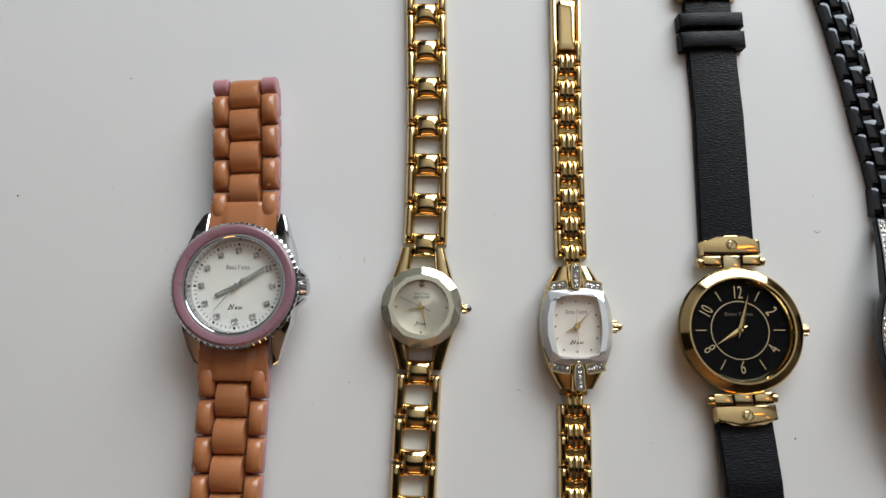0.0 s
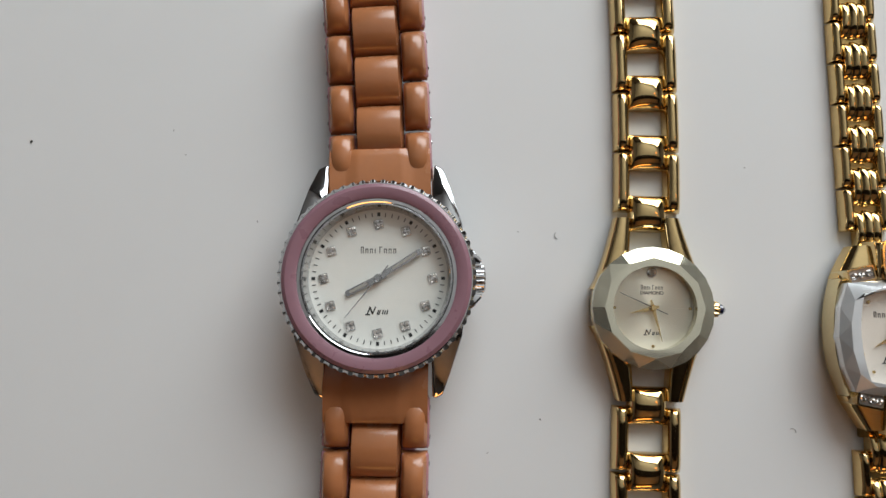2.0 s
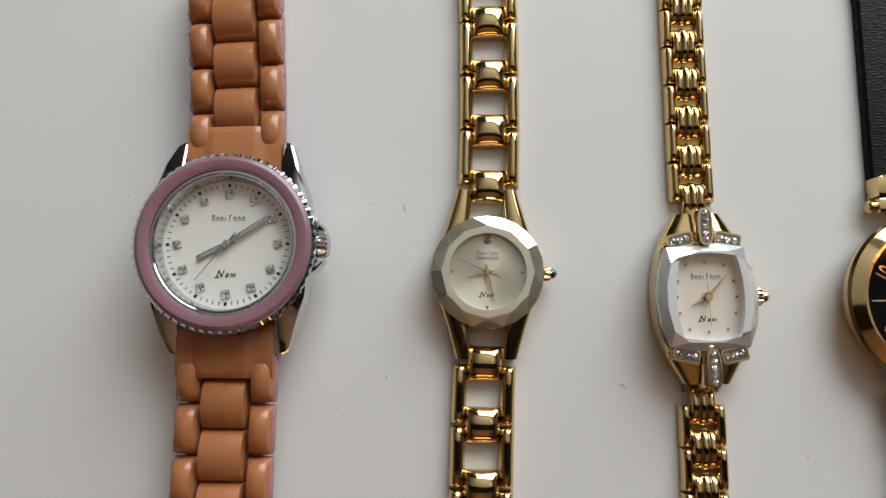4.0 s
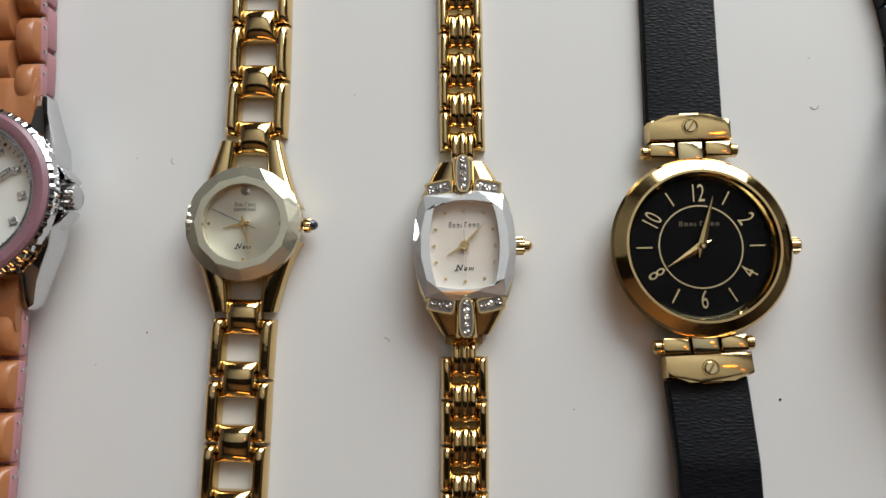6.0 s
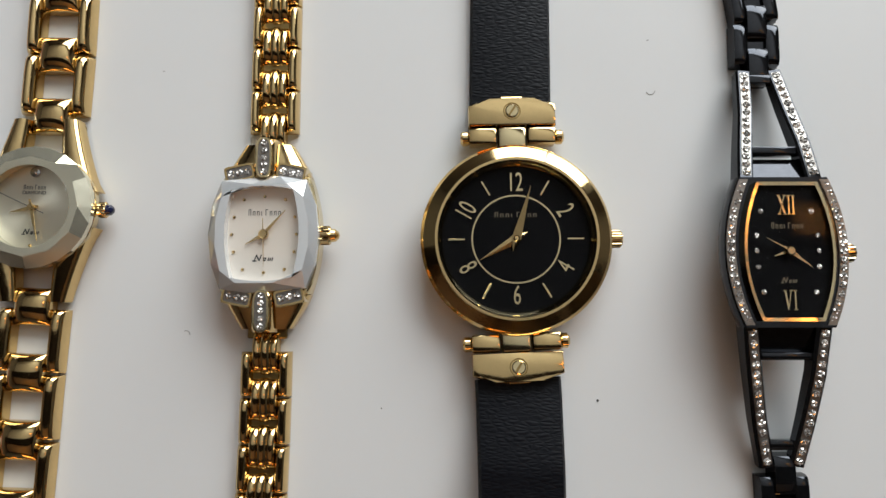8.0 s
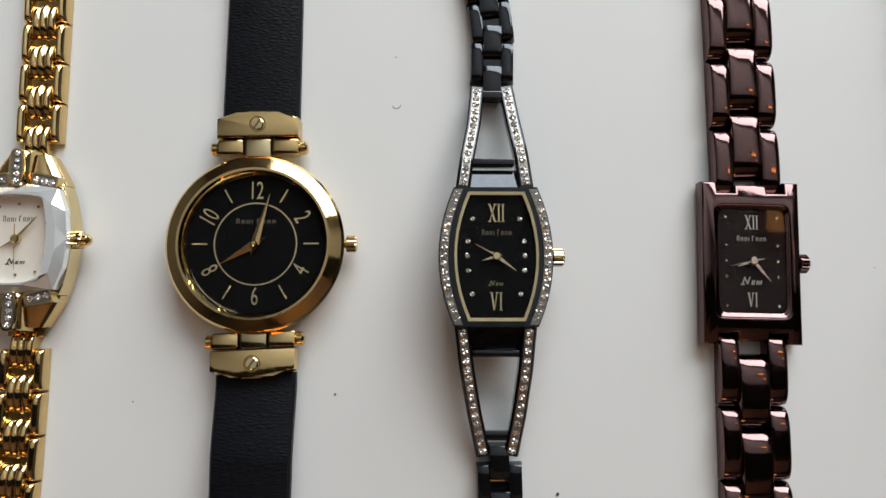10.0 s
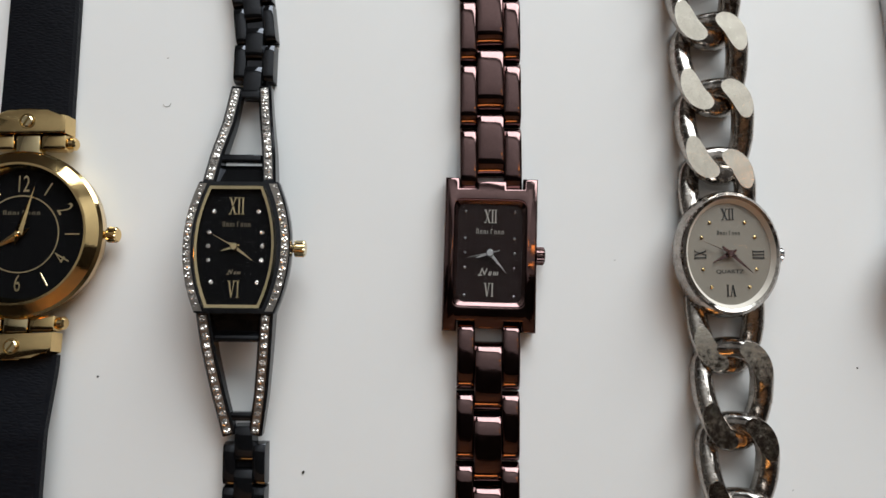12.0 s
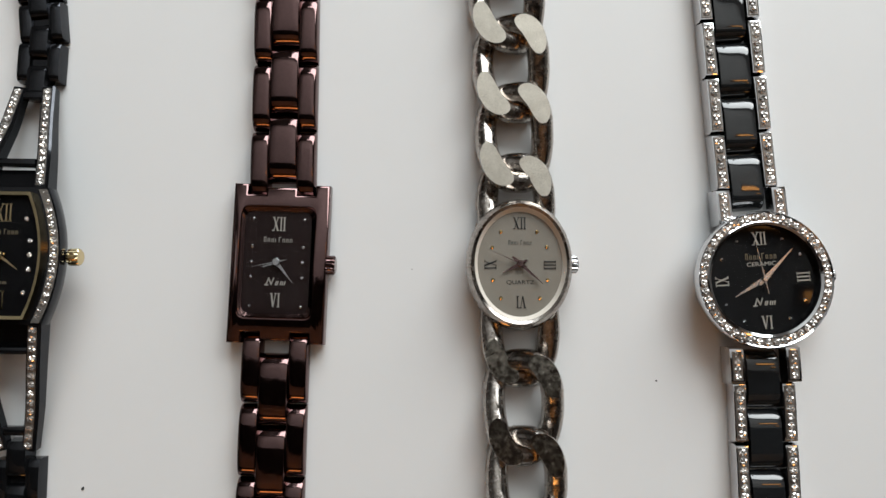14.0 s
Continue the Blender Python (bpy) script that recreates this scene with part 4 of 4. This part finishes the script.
    # arms: world way points, two over and two under the case
    arms = {1: (((-7.2, 13.9, 9.8), (-6.7, 20, 8.4), (-5.6, 28, 6.0), (-5.2, 36.8, 3.8)), ((5.4, 14.7, 9.8), (4.2, 22, 8.2), (2.3, 30, 5.9), (0.8, 37.3, 3.8))),
            -1: (((-5.9, -14.0, 9.8), (-4.5, -22, 8.2), (-2.4, -31, 5.7), (0.0, -39.6, 3.6)), ((7.3, -13.2, 9.8), (7.1, -22, 8.2), (6.5, -31, 5.7), (5.5, -39.2, 3.6)))}
    arms[1] = tuple(tuple((x, y - 0.6, z) for x, y, z in a) for a in arms[1])
    for sy in (1, -1):
        for arm in arms[sy]:
            way = Path(arm)
            rows, pl = [], []
            L = way.s[-1]
            for k in range(13):
                pm = way.place(L * k / 12)
                rows.append([tuple(pm @ Vector(q)) for q in ((-1.45, 0, -3.4 + 1.4 * k / 12), (-1.45, 0, -0.4), (-1.1, 0, 0), (1.1, 0, 0), (1.45, 0, -0.4), (1.45, 0, -3.4 + 1.4 * k / 12))])
            ar = part("arm", strip(rows), M_BLACK, w, "black arm set with a row of clear stones")
            cnt = 14
            seat = []
            for k in range(9):
                pm = way.place(0.6 + (L - 1.2) * k / 8)
                seat.append([tuple(pm @ Vector(q)) for q in ((-0.85, 0, -0.1), (-0.85, 0, 0.1), (0.85, 0, 0.1), (0.85, 0, -0.1))])
            st = part("stone_setting", strip(seat), M_GEM_SEAT, ar)
            for k in range(cnt):
                m = way.place(1.2 + (L - 2.4) * k / (cnt - 1))
                put("gemstone", gem(0.80), M_GEM, st, m=m @ T((0, 0, 0.05)) @ turn(67 * k) @ R(radians(5 + 5 * (k % 4)), 4, "X"))
    # end blocks and cross bars
    part("end_block", slab(10.4, 5.2, lambda u, v: 9.9 - 2.4 * (v + 1) / 2, 5, 5, 4.0), M_BLACK, w, m=T((-1.0, 15.2, -0.6)) @ turn(rot))
    part("cross_bar", box(9.0, 1.6, 3.0, 0.3, 2), M_BLACK, w, m=T((-1.6, 19.2, 6.8)) @ turn(rot))
    part("cross_bar", box(6.6, 1.8, 2.2, 0.3, 2), M_BLACK, w, m=T((-2.0, 34.6, 3.0)) @ turn(rot))
    part("end_block", slab(11.0, 5.2, lambda u, v: 7.5 + 2.4 * (v + 1) / 2, 5, 5, 4.0), M_BLACK, w, m=T((0.7, -15.8, -0.6)) @ turn(rot))
    part("cross_bar", box(9.4, 1.4, 3.0, 0.3, 2), M_BLACK, w, m=T((1.2, -18.9, 6.8)) @ turn(rot))
    part("cross_bar", box(6.0, 1.8, 2.2, 0.3, 2), M_BLACK, w, m=T((2.5, -35.4, 3.0)) @ turn(rot))
    # bracelet of I-shaped links with bridging middles
    side = finish(slab(3.0, 8.6, dome(1.4, 3.4, 5, 5), 7, 11, 0.2))
    mid = finish(slab(4.4, 7.4, dome(1.2, 3.9, 6, 5), 7, 9, 0.4))
    web = finish(box(9, 2.0, 1.6, 0.3, 1, at=(0, 0, 1.7)))
    up = local([(139.1, 32), (139.0, 37), (138.5, 48), (136.9, 56), (134.6, 66), (131.9, 80), (127.4, 99), (119, 130)], cx, cy)
    down = local([(144.1, -37), (144.4, -42), (145.2, -53), (147.4, -90)], cx, cy)
    for way, first, n in ((up, 9.0, 10), (down, 9.6, 5)):
        for k in range(n):
            m = way.place(first + 9.0 * k)
            for sx in (-1, 1):
                put("side_link", side, M_BLACK, w, m=m @ T((sx * 3.15, 0, 0)))
            put("link_web", web, M_BLACK, w, m=m)
            put("center_link", mid, M_BLACK, w, m=way.place(first + 9.0 * (k - 0.5)))


# ---- brown plated rectangular watch ----
def brown_watch():
    cx, cy, rot = 194.2, 1.2, 2.0
    w = thing("wristwatch", cx, cy, "rectangular brown plated metal watch with link bracelet", "watch", WATCHES)
    A = turn(rot)
    zd = 4.3
    # case with notches for the bracelet, arched lengthwise
    out = [(-10.1, -16.75), (-7.0, -16.75), (-7.0, -14.4), (-3.3, -14.4), (-3.3, -16.1), (3.3, -16.1), (3.3, -14.4), (7.0, -14.4), (7.0, -16.75), (10.1, -16.75), (10.1, 16.75), (7.0, 16.75), (7.0, 14.4), (3.3, 14.4), (3.3, 16.1), (-3.3, 16.1), (-3.3, 14.4), (-7.0, 14.4), (-7.0, 16.75), (-10.1, 16.75)]
    hole = [(x - 0.2, y + 0.2) for x, y in oval(15.2, 22.8, 40, 14)]
    bm = bmesh.new()
    edges = []
    for pts in (out, hole):
        vs = [bm.verts.new((x, y, 5.7)) for x, y in pts]
        edges += [bm.edges.new((vs[i], vs[(i + 1) % len(vs)])) for i in range(len(vs))]
    bmesh.ops.triangle_fill(bm, use_beauty=True, use_dissolve=False, edges=edges)
    made = bmesh.ops.extrude_face_region(bm, geom=bm.faces[:])
    low = [e for e in made["geom"] if isinstance(e, bmesh.types.BMVert)]
    bmesh.ops.translate(bm, vec=(0, 0, -5.0), verts=low)
    bmesh.ops.recalc_face_normals(bm, faces=bm.faces)
    rim = [e for e in bm.edges if all(v.co.z > 5.6 for v in e.verts) and len(e.link_faces) == 2 and e.calc_face_angle(0) > 1.2]
    bmesh.ops.bevel(bm, geom=rim, offset=0.55, segments=3, profile=0.5, affect="EDGES")
    for v in bm.verts:
        if v.co.z > 3:
            v.co.z -= 1.8 * (v.co.y / 16.6) ** 2
    case = part("case", bm, M_BROWN, w, "glossy brown plated case", m=A, sharp=40)
    part("case_back", box(15.5, 23.5, 3.0, 0.4, 1, at=(-0.2, 0.2, 2.2)), M_BROWN, case)
    part("glass_seat", frame_prism(oval(15.2, 22.8, 48, 14), oval(13.9, 21.3, 48, 12), 3.9, 5.0, 4.6), M_BROWN, w, m=A @ T((-0.2, 0.2, 0)))
    dial = part("dial", prism(oval(14.6, 22.0, 48, 12), zd - 0.4, zd), M_DIAL_BROWN, w, "dark brown dial with pale numerals", m=A @ T((-0.2, 0.2, 0)))
    slim = Matrix.Diagonal((0.82, 0.95, 1, 1))
    part("numeral", roman("XII", 3.0), M_PALE_INK, dial, m=T((0.1, 8.0, zd)) @ slim)
    part("numeral", roman("VI", 3.0), M_PALE_INK, dial, m=T((0, -7.9, zd)) @ slim)
    part("maker_mark", word_bars(6.2, 1.1), M_PALE_INK, dial, m=T((0, 4.7, zd)))
    part("script_mark", slant_bars(4.4, 1.6), M_PALE_INK, dial, m=T((0, -4.0, zd)))
    dot = finish(lathe([(0.33, 0), (0.33, 0.2), (0.12, 0.4)], n=12))
    for sx in (-1, 1):
        for y in (9.0, 3.2, 0.0, -3.2, -9.2):
            put("hour_marker", dot, M_STEEL, dial, m=T((sx * 5.3, y, zd)))
    pointers_of(dial, zd, M_STEEL, (249, 3.3, 0.7, 0.7), (140, 5.6, 0.75, 0.8), (257, 5.1, 0.2, 2.2), 0.9)
    g = part("watch_glass", prism(oval(14.2, 21.6, 48, 12), 5.3, 5.42), M_GLASS_COATED, w, "clear flat glass", m=A @ T((-0.2, 0.2, 0)))
    g.visible_shadow = False
    crown_of(case, 9.7, 2.0, 2.1, M_BROWN, I4, 2.8, teeth=15)
    # bracelet
    bar = finish(slab(3.8, 14.6, lambda u, v: 0.7 + 3.4 * (1 - 0.14 * v * v) * max(0, 1 - abs(v) ** 6) ** 0.45 * (1 - 0.12 * u ** 6), 9, 27, 0.2), sharp=70)
    mid = finish(slab(5.8, 14.8, lambda u, v: 0.7 + 3.6 * (1 - 0.12 * v * v) * max(0, 1 - abs(v) ** 5) ** 0.5 * (1 - 0.08 * u ** 6), 9, 27, 0.4), sharp=70)
    up = local([(193.9, 10), (193.5, 17), (192.7, 29.2), (191.8, 44), (190.9, 57), (188.7, 90)], cx, cy)
    down = local([(194.5, -8), (194.8, -14), (195.4, -27.5), (196.2, -43), (198.0, -80)], cx, cy)
    for way, first, n in ((up, 12.4, 5), (down, 12.6, 4)):
        for k in range(n):
            m = way.place(first + 14.9 * k)
            for sx in (-1, 1):
                put("side_link", bar, M_BROWN, w, m=m @ T((sx * 4.85, 0, 0)))
        for k in range(n):
            put("center_link", mid, M_BROWN, w, m=way.place((16.0 if way is up else 17.0) + 14.95 * k))


# ---- oval silver watch on a heavy curb chain ----
def chain_watch():
    cx, cy, rot = 244.3, 4.25, 3.8
    w = thing("wristwatch", cx, cy, "oval tarnished silver watch on a heavy curb chain", "watch", WATCHES)
    A = turn(rot) @ T((0, 0, 0.6))
    zd = 6.3
    k = 13.65
    part("case", lathe([(0.72 * k, 0.4), (0.93 * k, 1.4), (1.0 * k, 3.6), (0.99 * k, 5.4), (0.96 * k, 6.1)], n=72, sx=0.81), M_SILVER, w, "worn tarnished silver oval case", m=A)
    part("bezel", ring([(0.98 * k, 5.6), (0.955 * k, 6.9), (0.90 * k, 7.6), (0.85 * k, 7.3), (0.83 * k, 6.4)], n=72, sx=0.81), M_SILVER, w, "rounded worn silver bezel", m=A)
    part("rehaut", ring([(0.845 * k, 7.2), (0.85 * k, 7.4), (0.80 * k, zd), (0.79 * k, zd)], n=72, sx=0.81), M_DIAL_CREAM, w, m=A)
    dial = part("dial", lathe([(0.82 * k, zd - 0.4), (0.82 * k, zd)], n=72, sx=0.81), M_DIAL_SILVER, w, "plain silver oval dial", m=A)
    for txt, x, y, a in (("XII", 0, 8.4, 0), ("III", 6.1, -0.2, -90), ("VI", 0.1, -7.8, 180), ("IX", -6.1, -0.2, 90)):
        part("numeral", roman(txt, 2.4), M_INK, dial, m=T((x, y, zd)) @ turn(a))
    dot = finish(lathe([(0.36, 0), (0.36, 0.15), (0.15, 0.3)], n=12))
    for x, y in ((3.5, 6.6), (5.5, 3.5), (5.6, -3.3), (4.0, -7.0), (-4.0, -7.0), (-5.6, -3.3), (-5.7, 3.4), (-3.9, 6.6)):
        put("hour_marker", dot, M_GOLD, dial, m=T((x, y, zd)))
    part("maker_mark", word_bars(5.0, 1.0), M_INK, dial, m=T((0, 4.4, zd)))
    put("lettering", text_mesh("QUARTZ", 1.15, narrow=1.25), M_INK, dial, m=T((0, -3.8, zd)))
    pointers_of(dial, zd, M_BROWN, (243, 4.0, 0.9, 1.6), (132, 6.1, 0.8, 2.2), (294, 6.2, 0.2, 1.5), 0.75)
    g = part("watch_glass", lathe([(0.845 * k, 7.3), (0.8 * k, 7.45), (0.1, 7.6)], n=60, sx=0.81, cap=False), M_GLASS_COATED, w, "clear glass", m=A)
    g.visible_shadow = False
    crown_of(w, 10.7, 1.8, 1.6, M_STEEL, A, 3.6, teeth=13)

    # curb link: a twisted oval of thick wire, filed flat above and below
    def curb(hl, hw, wire, lift, top):
        n, q = 96, 36
        bm = bmesh.new()
        loops = []
        for i in range(n):
            a = 2 * math.pi * i / n
            c, s = math.cos(a), math.sin(a)
            p = Vector((hw * math.copysign(abs(c) ** 0.75, c), hl * math.copysign(abs(s) ** 0.85, s), lift * 2 * c * s))
            a2 = a + 0.01
            c2, s2 = math.cos(a2), math.sin(a2)
            p2 = Vector((hw * math.copysign(abs(c2) ** 0.75, c2), hl * math.copysign(abs(s2) ** 0.85, s2), lift * 2 * c2 * s2))
            t = (p2 - p).normalized()
            side = t.cross(Vector((0, 0, 1))).normalized()
            upv = side.cross(t)
            loops.append([p + side * (wire * math.cos(b)) + upv * (wire * math.sin(b)) for b in (2 * math.pi * j / q for j in range(q))])
        vs = [[bm.verts.new((v.x, v.y, max(-3.5, v.z) + 3.5)) for v in lp] for lp in loops]
        for i in range(n):
            for j in range(q):
                bm.faces.new((vs[i][j], vs[i][(j + 1) % q], vs[(i + 1) % n][(j + 1) % q], vs[(i + 1) % n][j]))
        cut = bmesh.ops.bisect_plane(bm, geom=bm.verts[:] + bm.edges[:] + bm.faces[:], plane_co=(0, 0, top + 3.5), plane_no=(-0.02, 0, 1), clear_outer=True)
        rim = [e for e in cut["geom_cut"] if isinstance(e, bmesh.types.BMEdge)]
        bmesh.ops.edgeloop_fill(bm, edges=rim)
        me = finish(bm, sharp=24)
        # the filed faces are paler than the tarnished rounds
        me.materials.append(M_SILVER)
        me.materials.append(M_SILVER_FLAT)
        for f in me.polygons:
            f.material_index = 1 if len(f.vertices) > 8 else 0
        return me
    link = curb(9.6, 6.05, 2.35, 2.4, 3.15)
    low = Matrix.Diagonal((1, 1, 0.7, 1))
    lean = turn(6.2)
    # centres of the links on both sides of the case; the two beside it lie lower
    for k, (x, y) in enumerate(((243.3, 16.4), (241.9, 31.4), (240.3, 46.4), (238.5, 61.8), (236.8, 77.2), (245.6, -9.3), (247.1, -25.0), (248.6, -40.6), (250.1, -56.2), (251.6, -71.8))):
        put("chain_link", link, M_SILVER, w, m=T((x - cx, y - cy, 0)) @ lean @ (low if k % 5 == 0 else I4))


# ---- round silver watch with stone bezel and black ceramic links ----
def ceramic_watch():
    cx, cy, rot = 294.9, 4.5, 7.4
    w = thing("wristwatch", cx, cy, "silver watch with stone-set bezel, black dial and black ceramic links", "watch", WATCHES)
    A = turn(rot) @ Matrix.Diagonal((1.03, 1.03, 0.93, 1))
    zd = 6.2
    case = part("case", lathe([(9.5, 0.4), (11.4, 1.0), (12.8, 3.0), (13.5, 5.0), (13.5, 5.7)], n=80), M_CHROME, w, "polished silver case", m=A)
    bez = part("bezel", ring([(13.5, 5.6), (13.75, 6.2), (13.75, 7.4), (13.5, 7.9), (13.1, 7.6), (11.9, 7.6), (11.5, 7.9), (11.0, 7.7), (10.8, 6.3)], n=80), M_CHROME, w, "silver bezel set with a ring of clear stones", m=A)
    part("stone_seat", ring([(11.8, 7.5), (13.15, 7.5), (13.15, 7.68), (11.8, 7.68)], n=72), M_GEM_SEAT, bez)
    n = 46
    set_gems([(12.47 * math.cos(2 * math.pi * i / n), 12.47 * math.sin(2 * math.pi * i / n), 7.62) for i in range(n)], 0.84, bez)
    dial = part("dial", lathe([(11.0, zd - 0.4), (11.0, zd)], n=72), M_DIAL_BLACK, w, "black dial with silver numerals", m=A)
    for txt, x, y, a in (("XII", 0, 8.3, 0), ("III", 8.2, 0.1, 0), ("VI", 0, -8.6, 0), ("IX", -8.3, 0, 0)):
        part("numeral", roman(txt, 2.6), M_PALE_INK, dial, m=T((x, y, zd)) @ turn(-90 if txt == "III" else 90 if txt == "IX" else a))
    dot = finish(lathe([(0.36, 0), (0.36, 0.2), (0.15, 0.4)], n=12))
    for deg in (30, 60, 120, 150, 210, 240, 300, 330):
        put("hour_marker", dot, M_CHROME, dial, m=dial_at(deg, 9.2, zd))
    part("maker_mark", word_bars(6.6, 1.3), M_BRONZE_INK, dial, m=T((0, 4.7, zd)))
    put("lettering", text_mesh("CERAMIC", 1.15, narrow=1.25), M_PALE_INK, dial, m=T((0, 3.1, zd)))
    part("script_mark", slant_bars(4.6, 1.6), M_PALE_INK, dial, m=T((0, -4.4, zd)))
    pointers_of(dial, zd, M_STEEL, (242.5, 6.9, 1.0, 1.5), (46.7, 8.4, 0.95, 1.5), (351, 9.2, 0.18, 3.0), 0.6)
    g = part("watch_glass", lathe([(11.0, 7.5), (10.8, 7.6), (0.1, 7.7)], n=60, cap=False), M_GLASS_COATED, w, "clear flat glass", m=A)
    g.visible_shadow = False
    crown_of(case, 13.5, 1.6, 2.0, M_STEEL, I4, 3.8, teeth=14)
    up = local([(294.0, 12), (292.6, 22), (291.5, 29.6), (289.9, 42), (288.3, 54.5), (283.8, 90)], cx, cy)
    down = local([(295.4, -3), (296.5, -12.5), (296.8, -16.2), (297.7, -28.2), (298.6, -40), (301.2, -75)], cx, cy)
    side = finish(slab(3.0, 12.2, dome(2.2, 3.5, 8, 9), 7, 11, 0.2))
    seat = finish(box(2.2, 11.0, 0.4, 0.1, 1, at=(0, 0, 3.4)))
    mid = finish(slab(6.6, 12.2, lambda u, v: 0.5 + 3.0 * max(0, 1 - abs(v) ** 4.5) ** 0.5 * (1 - 0.04 * u ** 6), 9, 23, 0.3), sharp=70)
    lug = finish(slab(3.3, 7.6, dome(3.0, 4.6, 8, 8), 7, 9, 0.4))
    lug_seat = finish(box(2.1, 6.0, 0.4, 0.1, 1, at=(0, 0, 4.45)))
    for way, s_lug, s_side, s_mid, n in ((up, 8.2, 18.0, 13.6, 5), (down, 10.2, 20.0, 13.2, 5)):
        for sx in (-1, 1):
            lg = put("lug", lug, M_CHROME, w, "silver lug set with clear stones", m=way.place(s_lug) @ T((sx * 5.9, 0, 0)))
            ls = put("stone_seat", lug_seat, M_GEM_SEAT, lg)
            for yy in (-2.2, -0.7, 0.8, 2.3):
                put("gemstone", gem(0.76), M_GEM, ls, m=T((0, yy, 4.6)) @ turn(20 * yy))
        for k in range(n):
            for sx in (-1, 1):
                sl = put("side_link", side, M_CHROME, w, "silver side link set with clear stones", m=way.place(s_side + 12.5 * k) @ T((sx * 5.15, 0, 0)))
                st = put("stone_seat", seat, M_GEM_SEAT, sl)
                for q in range(6):
                    put("gemstone", gem(0.88), M_GEM, st, m=T((0, -4.4 + 1.76 * q, 3.56)) @ turn(67 * q) @ R(radians(4 + 5 * (q % 4)), 4, "X"))
        for k in range(n):
            put("center_link", mid, M_CERAMIC, w, "glossy black ceramic link", m=way.place(s_mid + 12.5 * k))


resin_watch()
ladder_watch()
tonneau_watch()
leather_watch()
stone_arm_watch()
brown_watch()
chain_watch()
ceramic_watch()


# ---- lint and specks on the table ----
def speck(x, y, r, material, label, long=1.0):
    rnd = random.Random(int(x * 7 + y * 13))
    pts = [(r * long * (0.7 + 0.5 * rnd.random()) * math.cos(a), r * (0.7 + 0.5 * rnd.random()) * math.sin(a)) for a in (2 * math.pi * i / 8 for i in range(8))]
    t = thing("lint_speck", x, y, label, "lint", "lint on the table")
    part("fleck", prism(pts, 0.0, r * 0.5), material, t, m=turn(rnd.random() * 180))


for x, y, r in ((-127.0, 26.9, 0.26), (110.1, -30.8, 0.22), (275.5, -18.2, 0.2), (156.8, -48.2, 0.3), (-20, -23, 0.14), (68.6, -34.6, 0.12), (126.2, -55.9, 0.16), (-97.7, 67.5, 0.18)):
    speck(x, y, r, M_LINT, "tiny dark lint speck on the white table", 1.3)
for x, y, r in ((-98, 31, 0.2), (-95, 26, 0.22), (-79, 13, 0.24), (-30, -30, 0.2), (20, 30, 0.2), (222, 2, 0.2), (118, 42, 0.22), (-26, 14, 0.2), (262, -45, 0.2)):
    speck(x, y, r * 0.55, M_LINT_PALE, "tiny pale lint fibre on the white table", 2.2)


def fibre(x, y, r, span, facing, thick=0.09):
    """A tiny bent hair lying on the table: an arc of a circle of radius r."""
    rows = []
    for k in range(9):
        a = radians(span) * (k / 8 - 0.5)
        c, q = math.cos(a), math.sin(a)
        rows.append([(c * (r + e * thick) - r, q * (r + e * thick), z) for e, z in ((-1, 0), (-0.7, thick), (0.7, thick), (1, 0))])
    t = thing("lint_fibre", x, y, "short bent pale fibre on the white table", "lint", "lint on the table")
    part("hair", strip(rows), M_LINT_PALE, t, m=turn(facing))


for x, y, r, span, facing in ((119.0, 30.6, 0.9, 150, -80), (-18.5, 13.5, 0.8, 120, 200), (30.0, -22.0, 0.7, 130, 60), (96.0, -60.0, 0.8, 110, 10)):
    fibre(x, y, r, span, facing)
